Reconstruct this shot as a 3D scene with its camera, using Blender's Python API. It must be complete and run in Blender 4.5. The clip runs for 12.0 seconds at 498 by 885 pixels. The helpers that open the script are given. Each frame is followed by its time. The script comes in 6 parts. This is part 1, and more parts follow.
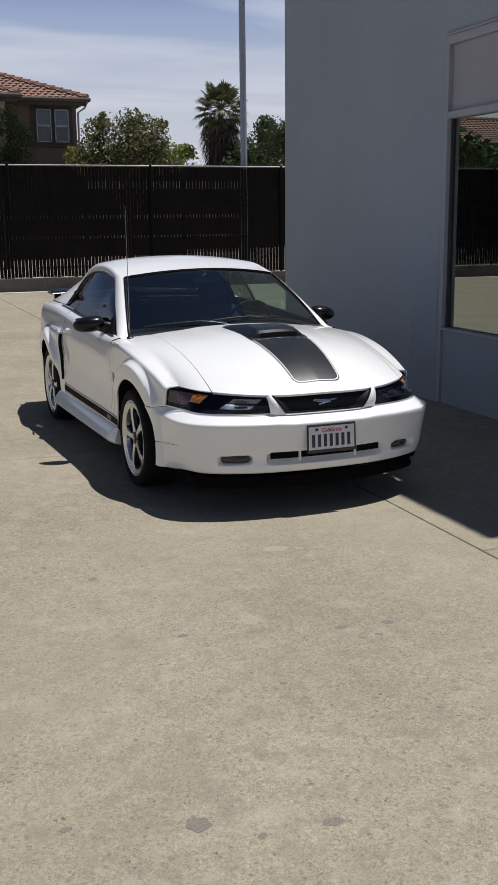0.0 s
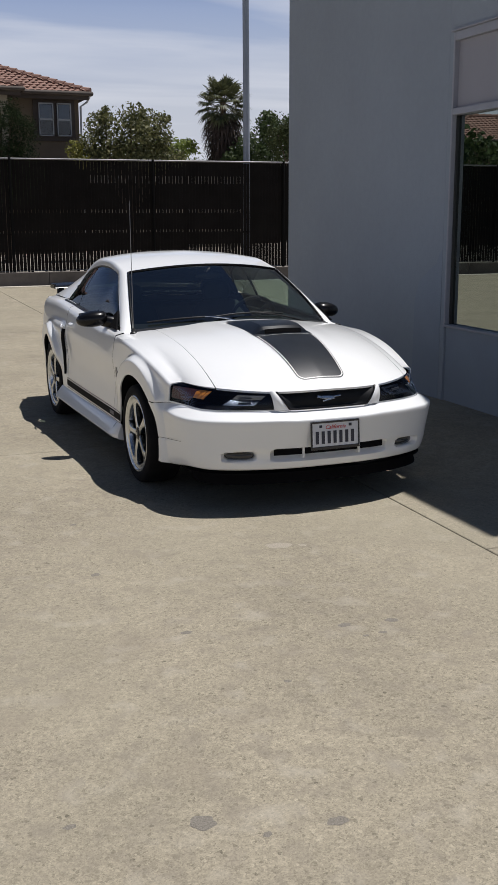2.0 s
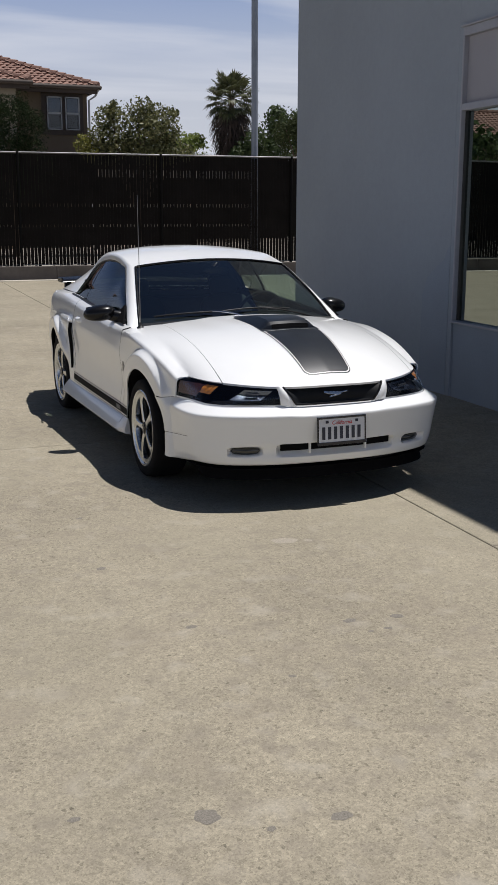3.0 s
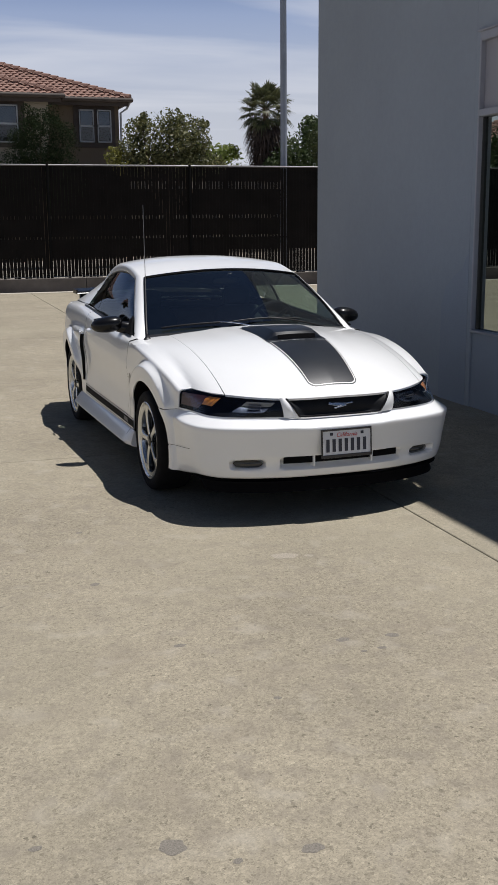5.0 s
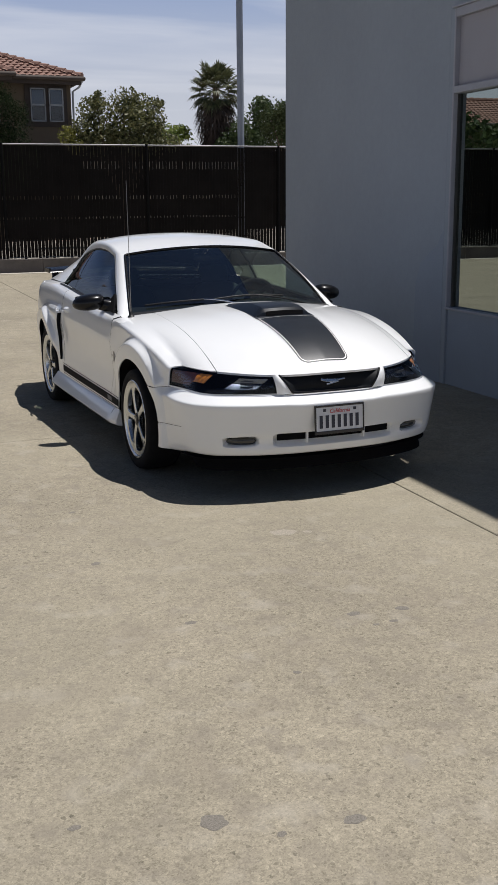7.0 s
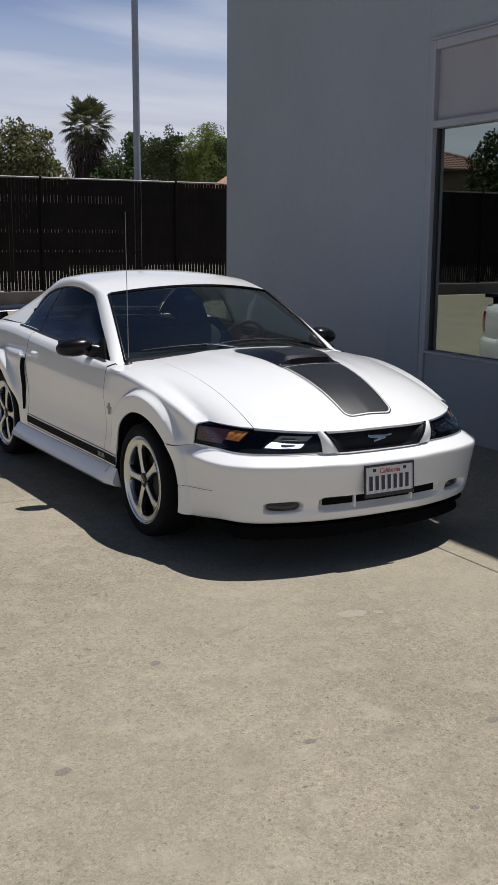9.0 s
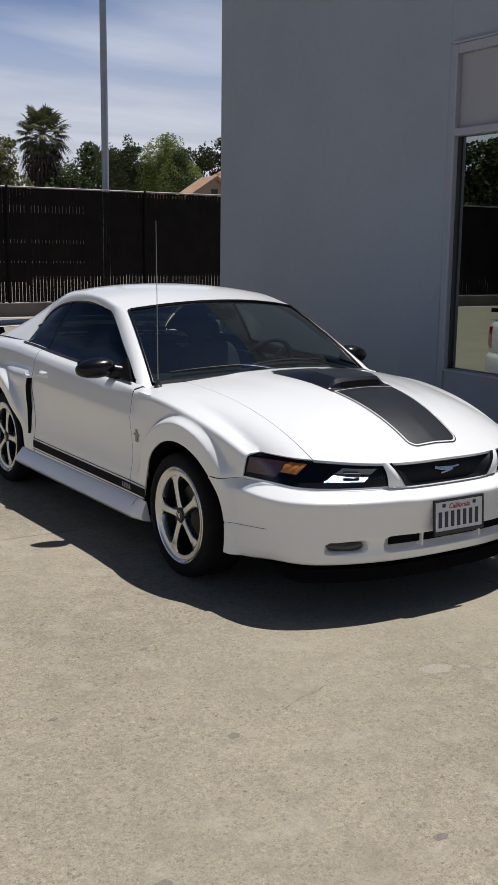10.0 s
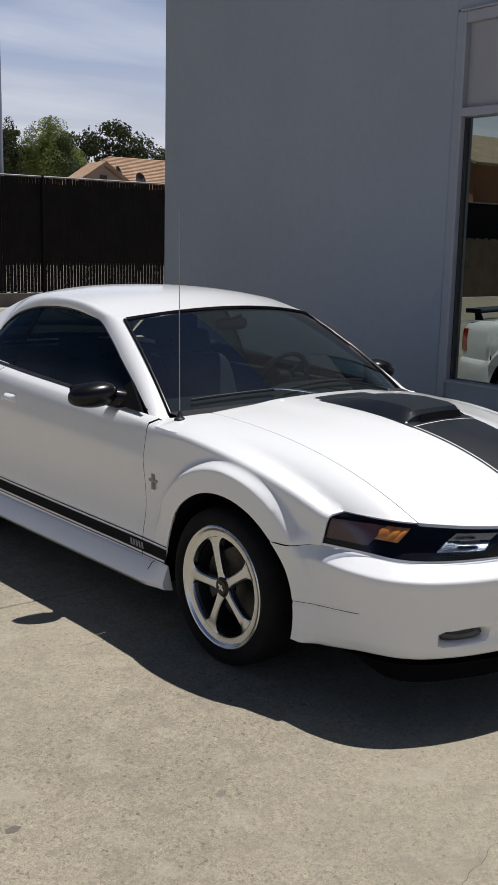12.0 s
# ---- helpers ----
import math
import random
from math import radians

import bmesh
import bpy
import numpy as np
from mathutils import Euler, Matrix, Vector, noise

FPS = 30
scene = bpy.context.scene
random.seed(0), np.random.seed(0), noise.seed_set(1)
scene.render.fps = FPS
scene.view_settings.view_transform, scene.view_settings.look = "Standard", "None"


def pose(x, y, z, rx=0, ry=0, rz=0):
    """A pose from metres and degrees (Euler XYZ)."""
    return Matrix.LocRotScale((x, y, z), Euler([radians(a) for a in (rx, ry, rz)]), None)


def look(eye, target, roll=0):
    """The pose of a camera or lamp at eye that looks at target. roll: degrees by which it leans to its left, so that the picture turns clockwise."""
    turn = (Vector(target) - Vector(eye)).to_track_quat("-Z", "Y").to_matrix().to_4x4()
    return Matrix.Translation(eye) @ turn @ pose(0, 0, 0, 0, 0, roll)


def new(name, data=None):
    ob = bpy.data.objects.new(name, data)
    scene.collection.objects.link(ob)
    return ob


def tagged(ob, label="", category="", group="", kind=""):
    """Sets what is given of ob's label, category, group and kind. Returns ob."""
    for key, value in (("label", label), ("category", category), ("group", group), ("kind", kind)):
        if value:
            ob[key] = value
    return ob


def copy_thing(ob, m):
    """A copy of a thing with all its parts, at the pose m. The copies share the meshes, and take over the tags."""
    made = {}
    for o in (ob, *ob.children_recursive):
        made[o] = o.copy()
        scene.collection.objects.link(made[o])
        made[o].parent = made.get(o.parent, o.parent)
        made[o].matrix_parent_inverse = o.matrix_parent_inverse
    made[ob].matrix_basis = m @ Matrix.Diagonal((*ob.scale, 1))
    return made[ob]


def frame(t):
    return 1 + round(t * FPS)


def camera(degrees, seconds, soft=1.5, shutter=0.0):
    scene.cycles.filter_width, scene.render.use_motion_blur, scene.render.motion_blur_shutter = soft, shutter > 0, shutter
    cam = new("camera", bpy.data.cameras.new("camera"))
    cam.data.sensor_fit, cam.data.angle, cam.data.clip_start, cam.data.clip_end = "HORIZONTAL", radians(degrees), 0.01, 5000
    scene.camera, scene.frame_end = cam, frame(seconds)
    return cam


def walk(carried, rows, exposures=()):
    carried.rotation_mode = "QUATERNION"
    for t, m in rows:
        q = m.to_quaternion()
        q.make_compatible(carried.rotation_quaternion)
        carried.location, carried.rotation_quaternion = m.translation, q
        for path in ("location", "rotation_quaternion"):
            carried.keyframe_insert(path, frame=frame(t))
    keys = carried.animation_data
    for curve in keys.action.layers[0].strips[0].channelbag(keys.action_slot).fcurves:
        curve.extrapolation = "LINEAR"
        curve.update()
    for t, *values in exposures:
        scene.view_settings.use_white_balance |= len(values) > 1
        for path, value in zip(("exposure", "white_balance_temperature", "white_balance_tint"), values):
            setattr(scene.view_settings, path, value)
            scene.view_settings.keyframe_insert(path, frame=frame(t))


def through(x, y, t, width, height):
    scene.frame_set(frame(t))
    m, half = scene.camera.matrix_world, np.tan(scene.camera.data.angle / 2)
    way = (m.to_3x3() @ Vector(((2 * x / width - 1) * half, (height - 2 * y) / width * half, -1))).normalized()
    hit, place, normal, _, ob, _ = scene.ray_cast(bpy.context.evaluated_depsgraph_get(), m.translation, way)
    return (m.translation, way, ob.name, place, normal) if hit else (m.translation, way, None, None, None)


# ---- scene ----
cam = camera(27.2, 12.0)
PATH = [
    (0, (-2.392, -6.448, 1.721), (-1.712, -4.615, 1.296), -0.6),
    (0.5, (-2.392, -6.442, 1.717), (-1.708, -4.612, 1.291), -0.5),
    (1, (-2.394, -6.438, 1.718), (-1.714, -4.606, 1.293), -0.4),
    (1.5, (-2.397, -6.439, 1.725), (-1.711, -4.61, 1.297), -0.4),
    (2, (-2.406, -6.425, 1.722), (-1.727, -4.595, 1.289), -0.2),
    (2.5, (-2.408, -6.424, 1.719), (-1.734, -4.593, 1.282), 0.1),
    (3, (-2.407, -6.425, 1.721), (-1.74, -4.593, 1.279), 0.1),
    (4.8, (-2.257, -6.405, 1.705), (-1.631, -4.557, 1.264), -0.3),
    (5, (-2.182, -6.387, 1.712), (-1.582, -4.527, 1.289), -0.5),
    (5.5, (-2.103, -6.375, 1.729), (-1.555, -4.498, 1.31), 0.7),
    (6, (-2.137, -6.357, 1.713), (-1.579, -4.485, 1.28), 0.1),
    (6.5, (-2.32, -6.347, 1.705), (-1.687, -4.503, 1.259), -0.0),
    (7, (-2.4, -6.282, 1.676), (-1.713, -4.46, 1.219), -0.5),
    (7.2, (-2.451, -6.244, 1.705), (-1.757, -4.424, 1.247), 0.1),
    (8.8, (-2.941, -5.388, 1.69), (-2.013, -3.658, 1.312), 1.0),
    (9, (-2.956, -5.253, 1.671), (-2.026, -3.526, 1.28), 0.4),
    (9.2, (-2.97, -5.099, 1.684), (-2.036, -3.371, 1.305), -1.1),
    (9.5, (-3.001, -4.873, 1.691), (-2.067, -3.149, 1.297), -1.0),
    (9.8, (-3.088, -4.651, 1.664), (-2.115, -2.953, 1.25), 1.5),
    (10, (-3.136, -4.565, 1.669), (-2.124, -2.88, 1.3), 0.7),
    (10.2, (-3.187, -4.45, 1.697), (-2.081, -2.823, 1.337), 0.1),
    (10.5, (-3.178, -4.271, 1.682), (-2.043, -2.672, 1.288), -0.3),
    (10.8, (-3.106, -4.028, 1.702), (-2.024, -2.376, 1.391), -2.3),
    (11, (-3.093, -3.868, 1.701), (-2.041, -2.196, 1.386), -0.9),
    (11.2, (-3.089, -3.729, 1.698), (-2.043, -2.064, 1.332), 0.8),
    (11.5, (-3.155, -3.46, 1.66), (-2.015, -1.852, 1.322), 3.3),
    (11.8, (-3.144, -3.309, 1.67), (-1.93, -1.759, 1.318), 2.0),
    (12, (-3.142, -3.162, 1.692), (-1.937, -1.613, 1.306), 1.3),
]
walk(cam, [(t, look(eye, to, roll)) for t, eye, to, roll in PATH])
# ---- world ----
# Sun high over the building, a little in front of the car; thin cirrus over a hazy blue sky.
SUN_WAY = Vector((0.30, 0.01, 1.0)).normalized()
world = bpy.data.worlds.new("world")
scene.world = world
world.use_nodes = True
wt = world.node_tree
sky = wt.nodes.new("ShaderNodeTexSky")
sky.sky_type, sky.sun_disc = "NISHITA", False
sky.sun_elevation = math.asin(SUN_WAY.z)
sky.sun_rotation = math.atan2(SUN_WAY.x, SUN_WAY.y)
sky.air_density, sky.dust_density, sky.ozone_density = 0.6, 0.15, 4.0
w_co = wt.nodes.new("ShaderNodeTexCoord")
w_sep = wt.nodes.new("ShaderNodeSeparateXYZ")
wt.links.new(w_co.outputs["Generated"], w_sep.inputs[0])
# project the direction on a flat cloud layer
w_h = wt.nodes.new("ShaderNodeMath"); w_h.operation = "MAXIMUM"; w_h.inputs[1].default_value = 0.03
wt.links.new(w_sep.outputs[2], w_h.inputs[0])
w_px = wt.nodes.new("ShaderNodeMath"); w_px.operation = "DIVIDE"
w_py = wt.nodes.new("ShaderNodeMath"); w_py.operation = "DIVIDE"
wt.links.new(w_sep.outputs[0], w_px.inputs[0]); wt.links.new(w_h.outputs[0], w_px.inputs[1])
wt.links.new(w_sep.outputs[1], w_py.inputs[0]); wt.links.new(w_h.outputs[0], w_py.inputs[1])
w_cmb = wt.nodes.new("ShaderNodeCombineXYZ")
wt.links.new(w_px.outputs[0], w_cmb.inputs[0]); wt.links.new(w_py.outputs[0], w_cmb.inputs[1])
w_map = wt.nodes.new("ShaderNodeMapping")
w_map.inputs["Rotation"].default_value[2] = radians(28)
w_map.inputs["Scale"].default_value = (0.45, 0.8, 1.0)
wt.links.new(w_cmb.outputs[0], w_map.inputs[0])
w_no = wt.nodes.new("ShaderNodeTexNoise")
w_no.inputs["Scale"].default_value, w_no.inputs["Detail"].default_value = 0.50, 6
w_no.inputs["Roughness"].default_value, w_no.inputs["Distortion"].default_value = 0.50, 0.5
wt.links.new(w_map.outputs[0], w_no.inputs["Vector"])
w_ra = wt.nodes.new("ShaderNodeValToRGB")
w_ra.color_ramp.elements[0].position, w_ra.color_ramp.elements[1].position = 0.46, 0.72
w_ra.color_ramp.elements[0].color = (0.0, 0.0, 0.0, 1)
w_ra.color_ramp.elements[1].color = (0.85, 0.85, 0.85, 1)
wt.links.new(w_no.outputs["Fac"], w_ra.inputs[0])
w_mx = wt.nodes.new("ShaderNodeMix"); w_mx.data_type = "RGBA"
w_m2 = wt.nodes.new("ShaderNodeMix"); w_m2.data_type = "RGBA"
# fewer clouds high overhead
w_hi = wt.nodes.new("ShaderNodeMapRange")
w_hi.inputs[1].default_value, w_hi.inputs[2].default_value, w_hi.inputs[3].default_value, w_hi.inputs[4].default_value = 0.21, 0.40, 1.0, 0.05
wt.links.new(w_sep.outputs[2], w_hi.inputs[0])
w_mu = wt.nodes.new("ShaderNodeMath"); w_mu.operation = "MULTIPLY"
wt.links.new(w_ra.outputs[0], w_mu.inputs[0]); wt.links.new(w_hi.outputs[0], w_mu.inputs[1])
wt.links.new(w_mu.outputs[0], w_mx.inputs[0])
wt.links.new(w_m2.outputs[2], w_mx.inputs[6])
w_mx.inputs[7].default_value = (13.8, 14.2, 15.6, 1)
# haze that whitens the sky towards the horizon
w_hz = wt.nodes.new("ShaderNodeMapRange")
w_hz.inputs[1].default_value, w_hz.inputs[2].default_value, w_hz.inputs[3].default_value, w_hz.inputs[4].default_value = 0.18, 0.30, 0.88, 0.0
wt.links.new(w_sep.outputs[2], w_hz.inputs[0])
wt.links.new(w_hz.outputs[0], w_m2.inputs[0])
wt.links.new(sky.outputs[0], w_m2.inputs[6])
w_hc = wt.nodes.new("ShaderNodeValToRGB")
w_hc.color_ramp.elements[0].position, w_hc.color_ramp.elements[0].color = 0.0, (13.0, 13.1, 14.0, 1)
w_hc.color_ramp.elements[1].position, w_hc.color_ramp.elements[1].color = 0.22, (4.6, 6.5, 11.4, 1)
w_he = w_hc.color_ramp.elements.new(0.10)
w_he.color = (11.4, 12.0, 13.7, 1)
w_he = w_hc.color_ramp.elements.new(0.16)
w_he.color = (7.8, 9.2, 12.6, 1)
wt.links.new(w_sep.outputs[2], w_hc.inputs[0])
wt.links.new(w_hc.outputs[0], w_m2.inputs[7])
wt.links.new(w_mx.outputs[2], wt.nodes["Background"].inputs[0])
wt.nodes["Background"].inputs[1].default_value = 0.050

sun = new("sun", bpy.data.lights.new("sun", "SUN"))
sun.data.energy, sun.data.angle, sun.data.color = 5.0, radians(0.55), (1.0, 0.964, 0.935)
sun.matrix_world = look(SUN_WAY * 40, (0, 0, 0))

# ---- materials ----
def mk(name, col, rough=0.5, metal=0.0, coat=0.0, var=0.0, scale=6.0, bump=0.0, bscale=60.0, spec=0.5, col2=None, fine=0.0, fscale=200.0):
    """A principled material with colour variation at two scales and a fine relief, in object metres."""
    m = bpy.data.materials.new(name)
    m.use_nodes = True
    t = m.node_tree
    b = t.nodes["Principled BSDF"]
    b.inputs["Base Color"].default_value = (*col, 1)
    b.inputs["Roughness"].default_value, b.inputs["Metallic"].default_value = rough, metal
    b.inputs["Coat Weight"].default_value, b.inputs["Coat Roughness"].default_value = coat, 0.03
    b.inputs["Specular IOR Level"].default_value = spec
    geo = t.nodes.new("ShaderNodeNewGeometry")
    out = None
    if var or col2:
        n = t.nodes.new("ShaderNodeTexNoise")
        n.inputs["Scale"].default_value, n.inputs["Detail"].default_value, n.inputs["Roughness"].default_value = scale, 6, 0.6
        t.links.new(geo.outputs["Position"], n.inputs["Vector"])
        r = t.nodes.new("ShaderNodeValToRGB")
        c2 = col2 or tuple(c * (1 - var) for c in col)
        c1 = col if col2 else tuple(min(1, c * (1 + var)) for c in col)
        r.color_ramp.elements[0].position, r.color_ramp.elements[1].position = 0.32, 0.68
        r.color_ramp.elements[0].color, r.color_ramp.elements[1].color = (*c2, 1), (*c1, 1)
        t.links.new(n.outputs["Fac"], r.inputs[0])
        out = r.outputs[0]
        if fine:
            n2 = t.nodes.new("ShaderNodeTexNoise")
            n2.inputs["Scale"].default_value, n2.inputs["Detail"].default_value = fscale, 3
            t.links.new(geo.outputs["Position"], n2.inputs["Vector"])
            mp = t.nodes.new("ShaderNodeMapRange")
            mp.inputs[1].default_value, mp.inputs[2].default_value = 0.3, 0.7
            mp.inputs[3].default_value, mp.inputs[4].default_value = 1 - fine, 1 + fine
            t.links.new(n2.outputs["Fac"], mp.inputs[0])
            mu = t.nodes.new("ShaderNodeVectorMath"); mu.operation = "SCALE"
            t.links.new(out, mu.inputs[0]); t.links.new(mp.outputs[0], mu.inputs["Scale"])
            out = mu.outputs[0]
        t.links.new(out, b.inputs["Base Color"])
    if bump:
        n3 = t.nodes.new("ShaderNodeTexNoise")
        n3.inputs["Scale"].default_value, n3.inputs["Detail"].default_value = bscale, 5
        t.links.new(geo.outputs["Position"], n3.inputs["Vector"])
        bu = t.nodes.new("ShaderNodeBump")
        bu.inputs["Strength"].default_value, bu.inputs["Distance"].default_value = bump, 0.02
        t.links.new(n3.outputs["Fac"], bu.inputs["Height"])
        t.links.new(bu.outputs[0], b.inputs["Normal"])
    return m


def mk_glass(name, through, gloss=0.12, tint=(1, 1, 1), rough=0.0):
    """A thin pane: it lets the colour `through` pass and mirrors more at grazing angles."""
    m = bpy.data.materials.new(name)
    m.use_nodes = True
    t = m.node_tree
    t.nodes.remove(t.nodes["Principled BSDF"])
    tr, gl = t.nodes.new("ShaderNodeBsdfTransparent"), t.nodes.new("ShaderNodeBsdfGlossy")
    tr.inputs[0].default_value = (*through, 1)
    gl.inputs["Color"].default_value, gl.inputs["Roughness"].default_value = (*tint, 1), rough
    lw = t.nodes.new("ShaderNodeLayerWeight"); lw.inputs[0].default_value = 0.5
    pw = t.nodes.new("ShaderNodeMath"); pw.operation = "POWER"; pw.inputs[1].default_value = 4.5
    mr = t.nodes.new("ShaderNodeMapRange")
    mr.inputs[1].default_value, mr.inputs[2].default_value, mr.inputs[3].default_value, mr.inputs[4].default_value = 0.0, 1.0, gloss, 1.0
    t.links.new(lw.outputs["Facing"], pw.inputs[0])
    t.links.new(pw.outputs[0], mr.inputs[0])
    mi = t.nodes.new("ShaderNodeMixShader")
    t.links.new(mr.outputs[0], mi.inputs[0]); t.links.new(tr.outputs[0], mi.inputs[1]); t.links.new(gl.outputs[0], mi.inputs[2])
    t.links.new(mi.outputs[0], t.nodes["Material Output"].inputs[0])
    return m


def mk_leaf(name, a, b, rough=0.5, lit=0.35, spec=0.4):
    """Leaves: two greens by island, some light coming through."""
    m = mk(name, a, rough, spec=spec)
    t = m.node_tree
    p = t.nodes["Principled BSDF"]
    g = [n for n in t.nodes if n.bl_idname == "ShaderNodeNewGeometry"][0]
    r = t.nodes.new("ShaderNodeValToRGB")
    r.color_ramp.elements[0].color, r.color_ramp.elements[1].color = (*a, 1), (*b, 1)
    t.links.new(g.outputs["Random Per Island"], r.inputs[0])
    t.links.new(r.outputs[0], p.inputs["Base Color"])
    tl = t.nodes.new("ShaderNodeBsdfTranslucent")
    t.links.new(r.outputs[0], tl.inputs[0])
    mi = t.nodes.new("ShaderNodeMixShader"); mi.inputs[0].default_value = lit
    t.links.new(p.outputs[0], mi.inputs[1]); t.links.new(tl.outputs[0], mi.inputs[2])
    t.links.new(mi.outputs[0], t.nodes["Material Output"].inputs[0])
    return m


WHITE = mk("white_paint", (0.80, 0.812, 0.82), 0.30, coat=0.8, var=0.015, scale=3, bump=0.012, bscale=900)
STRIPE = mk("satin_black_vinyl", (0.010, 0.013, 0.019), 0.32, coat=0.0, var=0.15, scale=9, spec=0.42)
SIDESTRIPE = mk("matt_black_vinyl", (0.011, 0.011, 0.012), 0.7, var=0.15, scale=9, spec=0.08)
PLASTIC = mk("black_plastic", (0.014, 0.014, 0.015), 0.42, var=0.2, scale=20, bump=0.05, bscale=700)
GLOSSBLACK = mk("gloss_black_plastic", (0.005, 0.005, 0.006), 0.26, coat=0.0, var=0.1, scale=10, spec=0.32)
RUBBER = mk("tyre_rubber", (0.007, 0.007, 0.008), 0.85, var=0.3, scale=18, bump=0.1, bscale=300, spec=0.22)
GRILLE = mk("black_grille_mesh", (0.006, 0.007, 0.009), 0.55, var=0.2, scale=20, bump=0.08, bscale=260, spec=0.22)
DARK = mk("dark_liner", (0.005, 0.005, 0.006), 0.95, var=0.2, scale=10, spec=0.08)
ALLOY = mk("polished_alloy", (0.58, 0.595, 0.61), 0.26, metal=1.0, var=0.06, scale=25)
ALLOYGREY = mk("grey_painted_alloy", (0.035, 0.035, 0.038), 0.4, metal=0.4, var=0.1, scale=25)
CHROME = mk("chrome", (0.75, 0.76, 0.78), 0.08, metal=1.0, var=0.03, scale=30)
REFLECTOR = mk("silvered_reflector", (0.24, 0.26, 0.30), 0.18, metal=1.0, var=0.08, scale=90, bump=0.15, bscale=120)
STEEL = mk("brake_steel", (0.07, 0.068, 0.066), 0.45, metal=1.0, var=0.2, scale=60)
PEWTER = mk("dull_chrome", (0.30, 0.30, 0.31), 0.3, metal=1.0, var=0.1, scale=80)
AMBER = mk("amber_plastic", (0.62, 0.22, 0.035), 0.15, coat=0.5, var=0.2, scale=60)
MAROON = mk("smoked_amber_plastic", (0.09, 0.032, 0.028), 0.2, coat=0.5, var=0.2, scale=40)
REDLAMP = mk("red_plastic", (0.35, 0.012, 0.012), 0.12, coat=0.6, var=0.1, scale=40)
SMOKED = mk_glass("smoked_lens", (0.80, 0.83, 0.88), 0.035, (0.55, 0.66, 0.88))
SCREEN = mk_glass("windscreen_glass", (0.76, 0.84, 0.80), 0.16)
TINTED = mk_glass("tinted_side_glass", (0.46, 0.60, 0.56), 0.035, (0.5, 0.55, 0.62))
QUARTERGLASS = mk_glass("dark_quarter_glass", (0.16, 0.21, 0.20), 0.035, (0.5, 0.55, 0.62))
REARGLASS = mk_glass("dark_rear_glass", (0.03, 0.035, 0.035), 0.06)
FABRIC = mk("dark_upholstery", (0.016, 0.017, 0.020), 0.8, var=0.25, scale=12, bump=0.1, bscale=400)
DASH = mk("charcoal_dashboard", (0.010, 0.011, 0.013), 0.7, var=0.2, scale=15, bump=0.08, bscale=500, spec=0.12)
PLATE = mk("white_plate_enamel", (0.62, 0.63, 0.66), 0.35, var=0.04, scale=30)
INK = mk("dark_blue_ink", (0.012, 0.014, 0.03), 0.4, var=0.05, scale=30)
REDINK = mk("red_ink", (0.5, 0.03, 0.03), 0.4, var=0.05, scale=30)
PINLINE = mk("white_pinstripe", (0.78, 0.78, 0.77), 0.3, coat=0.4, var=0.02, scale=20)

# ---- building helpers ----
def cub(xs, ys):
    """A smooth curve through the points (xs, ys), held level past the ends."""
    n = len(xs)
    m = [(ys[1] - ys[0]) / (xs[1] - xs[0])] + [0.5 * ((ys[i + 1] - ys[i]) / (xs[i + 1] - xs[i]) + (ys[i] - ys[i - 1]) / (xs[i] - xs[i - 1])) for i in range(1, n - 1)]
    m.append((ys[-1] - ys[-2]) / (xs[-1] - xs[-2]))

    def at(x):
        if x <= xs[0]:
            return ys[0]
        if x >= xs[-1]:
            return ys[-1]
        i = 0
        while x > xs[i + 1]:
            i += 1
        h = xs[i + 1] - xs[i]
        t = (x - xs[i]) / h
        return (2 * t**3 - 3 * t**2 + 1) * ys[i] + (t**3 - 2 * t**2 + t) * h * m[i] + (3 * t**2 - 2 * t**3) * ys[i + 1] + (t**3 - t**2) * h * m[i + 1]
    return at


def sst(a, b, x):
    t = max(0.0, min(1.0, (x - a) / (b - a)))
    return t * t * (3 - 2 * t)


def mix(a, b, t):
    return a + (b - a) * t


def part(name, bm, material, parent=None, label="", smooth=None, thick=0.0, normals=True, bevel=0.0, inner=None):
    """Links a bmesh as one mesh object, under a thing or a part where one is given."""
    if normals:
        bmesh.ops.recalc_face_normals(bm, faces=bm.faces)
    bm.edges.index_update()
    rim = [e.index for e in bm.edges if len(e.link_faces) == 1] if thick and smooth else []
    me = bpy.data.meshes.new(name)
    bm.to_mesh(me)
    bm.free()
    me.materials.append(material)
    if smooth:
        me.shade_smooth()
        me.set_sharp_from_angle(angle=radians(smooth))
        for i in rim:
            me.edges[i].use_edge_sharp = True
    ob = new(name, me)
    if parent:
        ob.parent = parent
    if thick:
        so = ob.modifiers.new("thickness", "SOLIDIFY")
        so.thickness, so.offset = thick, -1
        if inner:
            me.materials.append(inner)
            so.material_offset = 1
            so.material_offset_rim = 1 if thick > 0.01 else 0
    if bevel:
        bv = ob.modifiers.new("edge", "BEVEL")
        bv.width, bv.segments, bv.limit_method = bevel, 2, "ANGLE"
    if label:
        tagged(ob, label)
    return ob


def thing(name, label, category, place=(0, 0, 0), group="", kind=""):
    ob = new(name)
    ob.location = place
    ob.empty_display_size = 0.1
    return tagged(ob, label, category, group, kind)


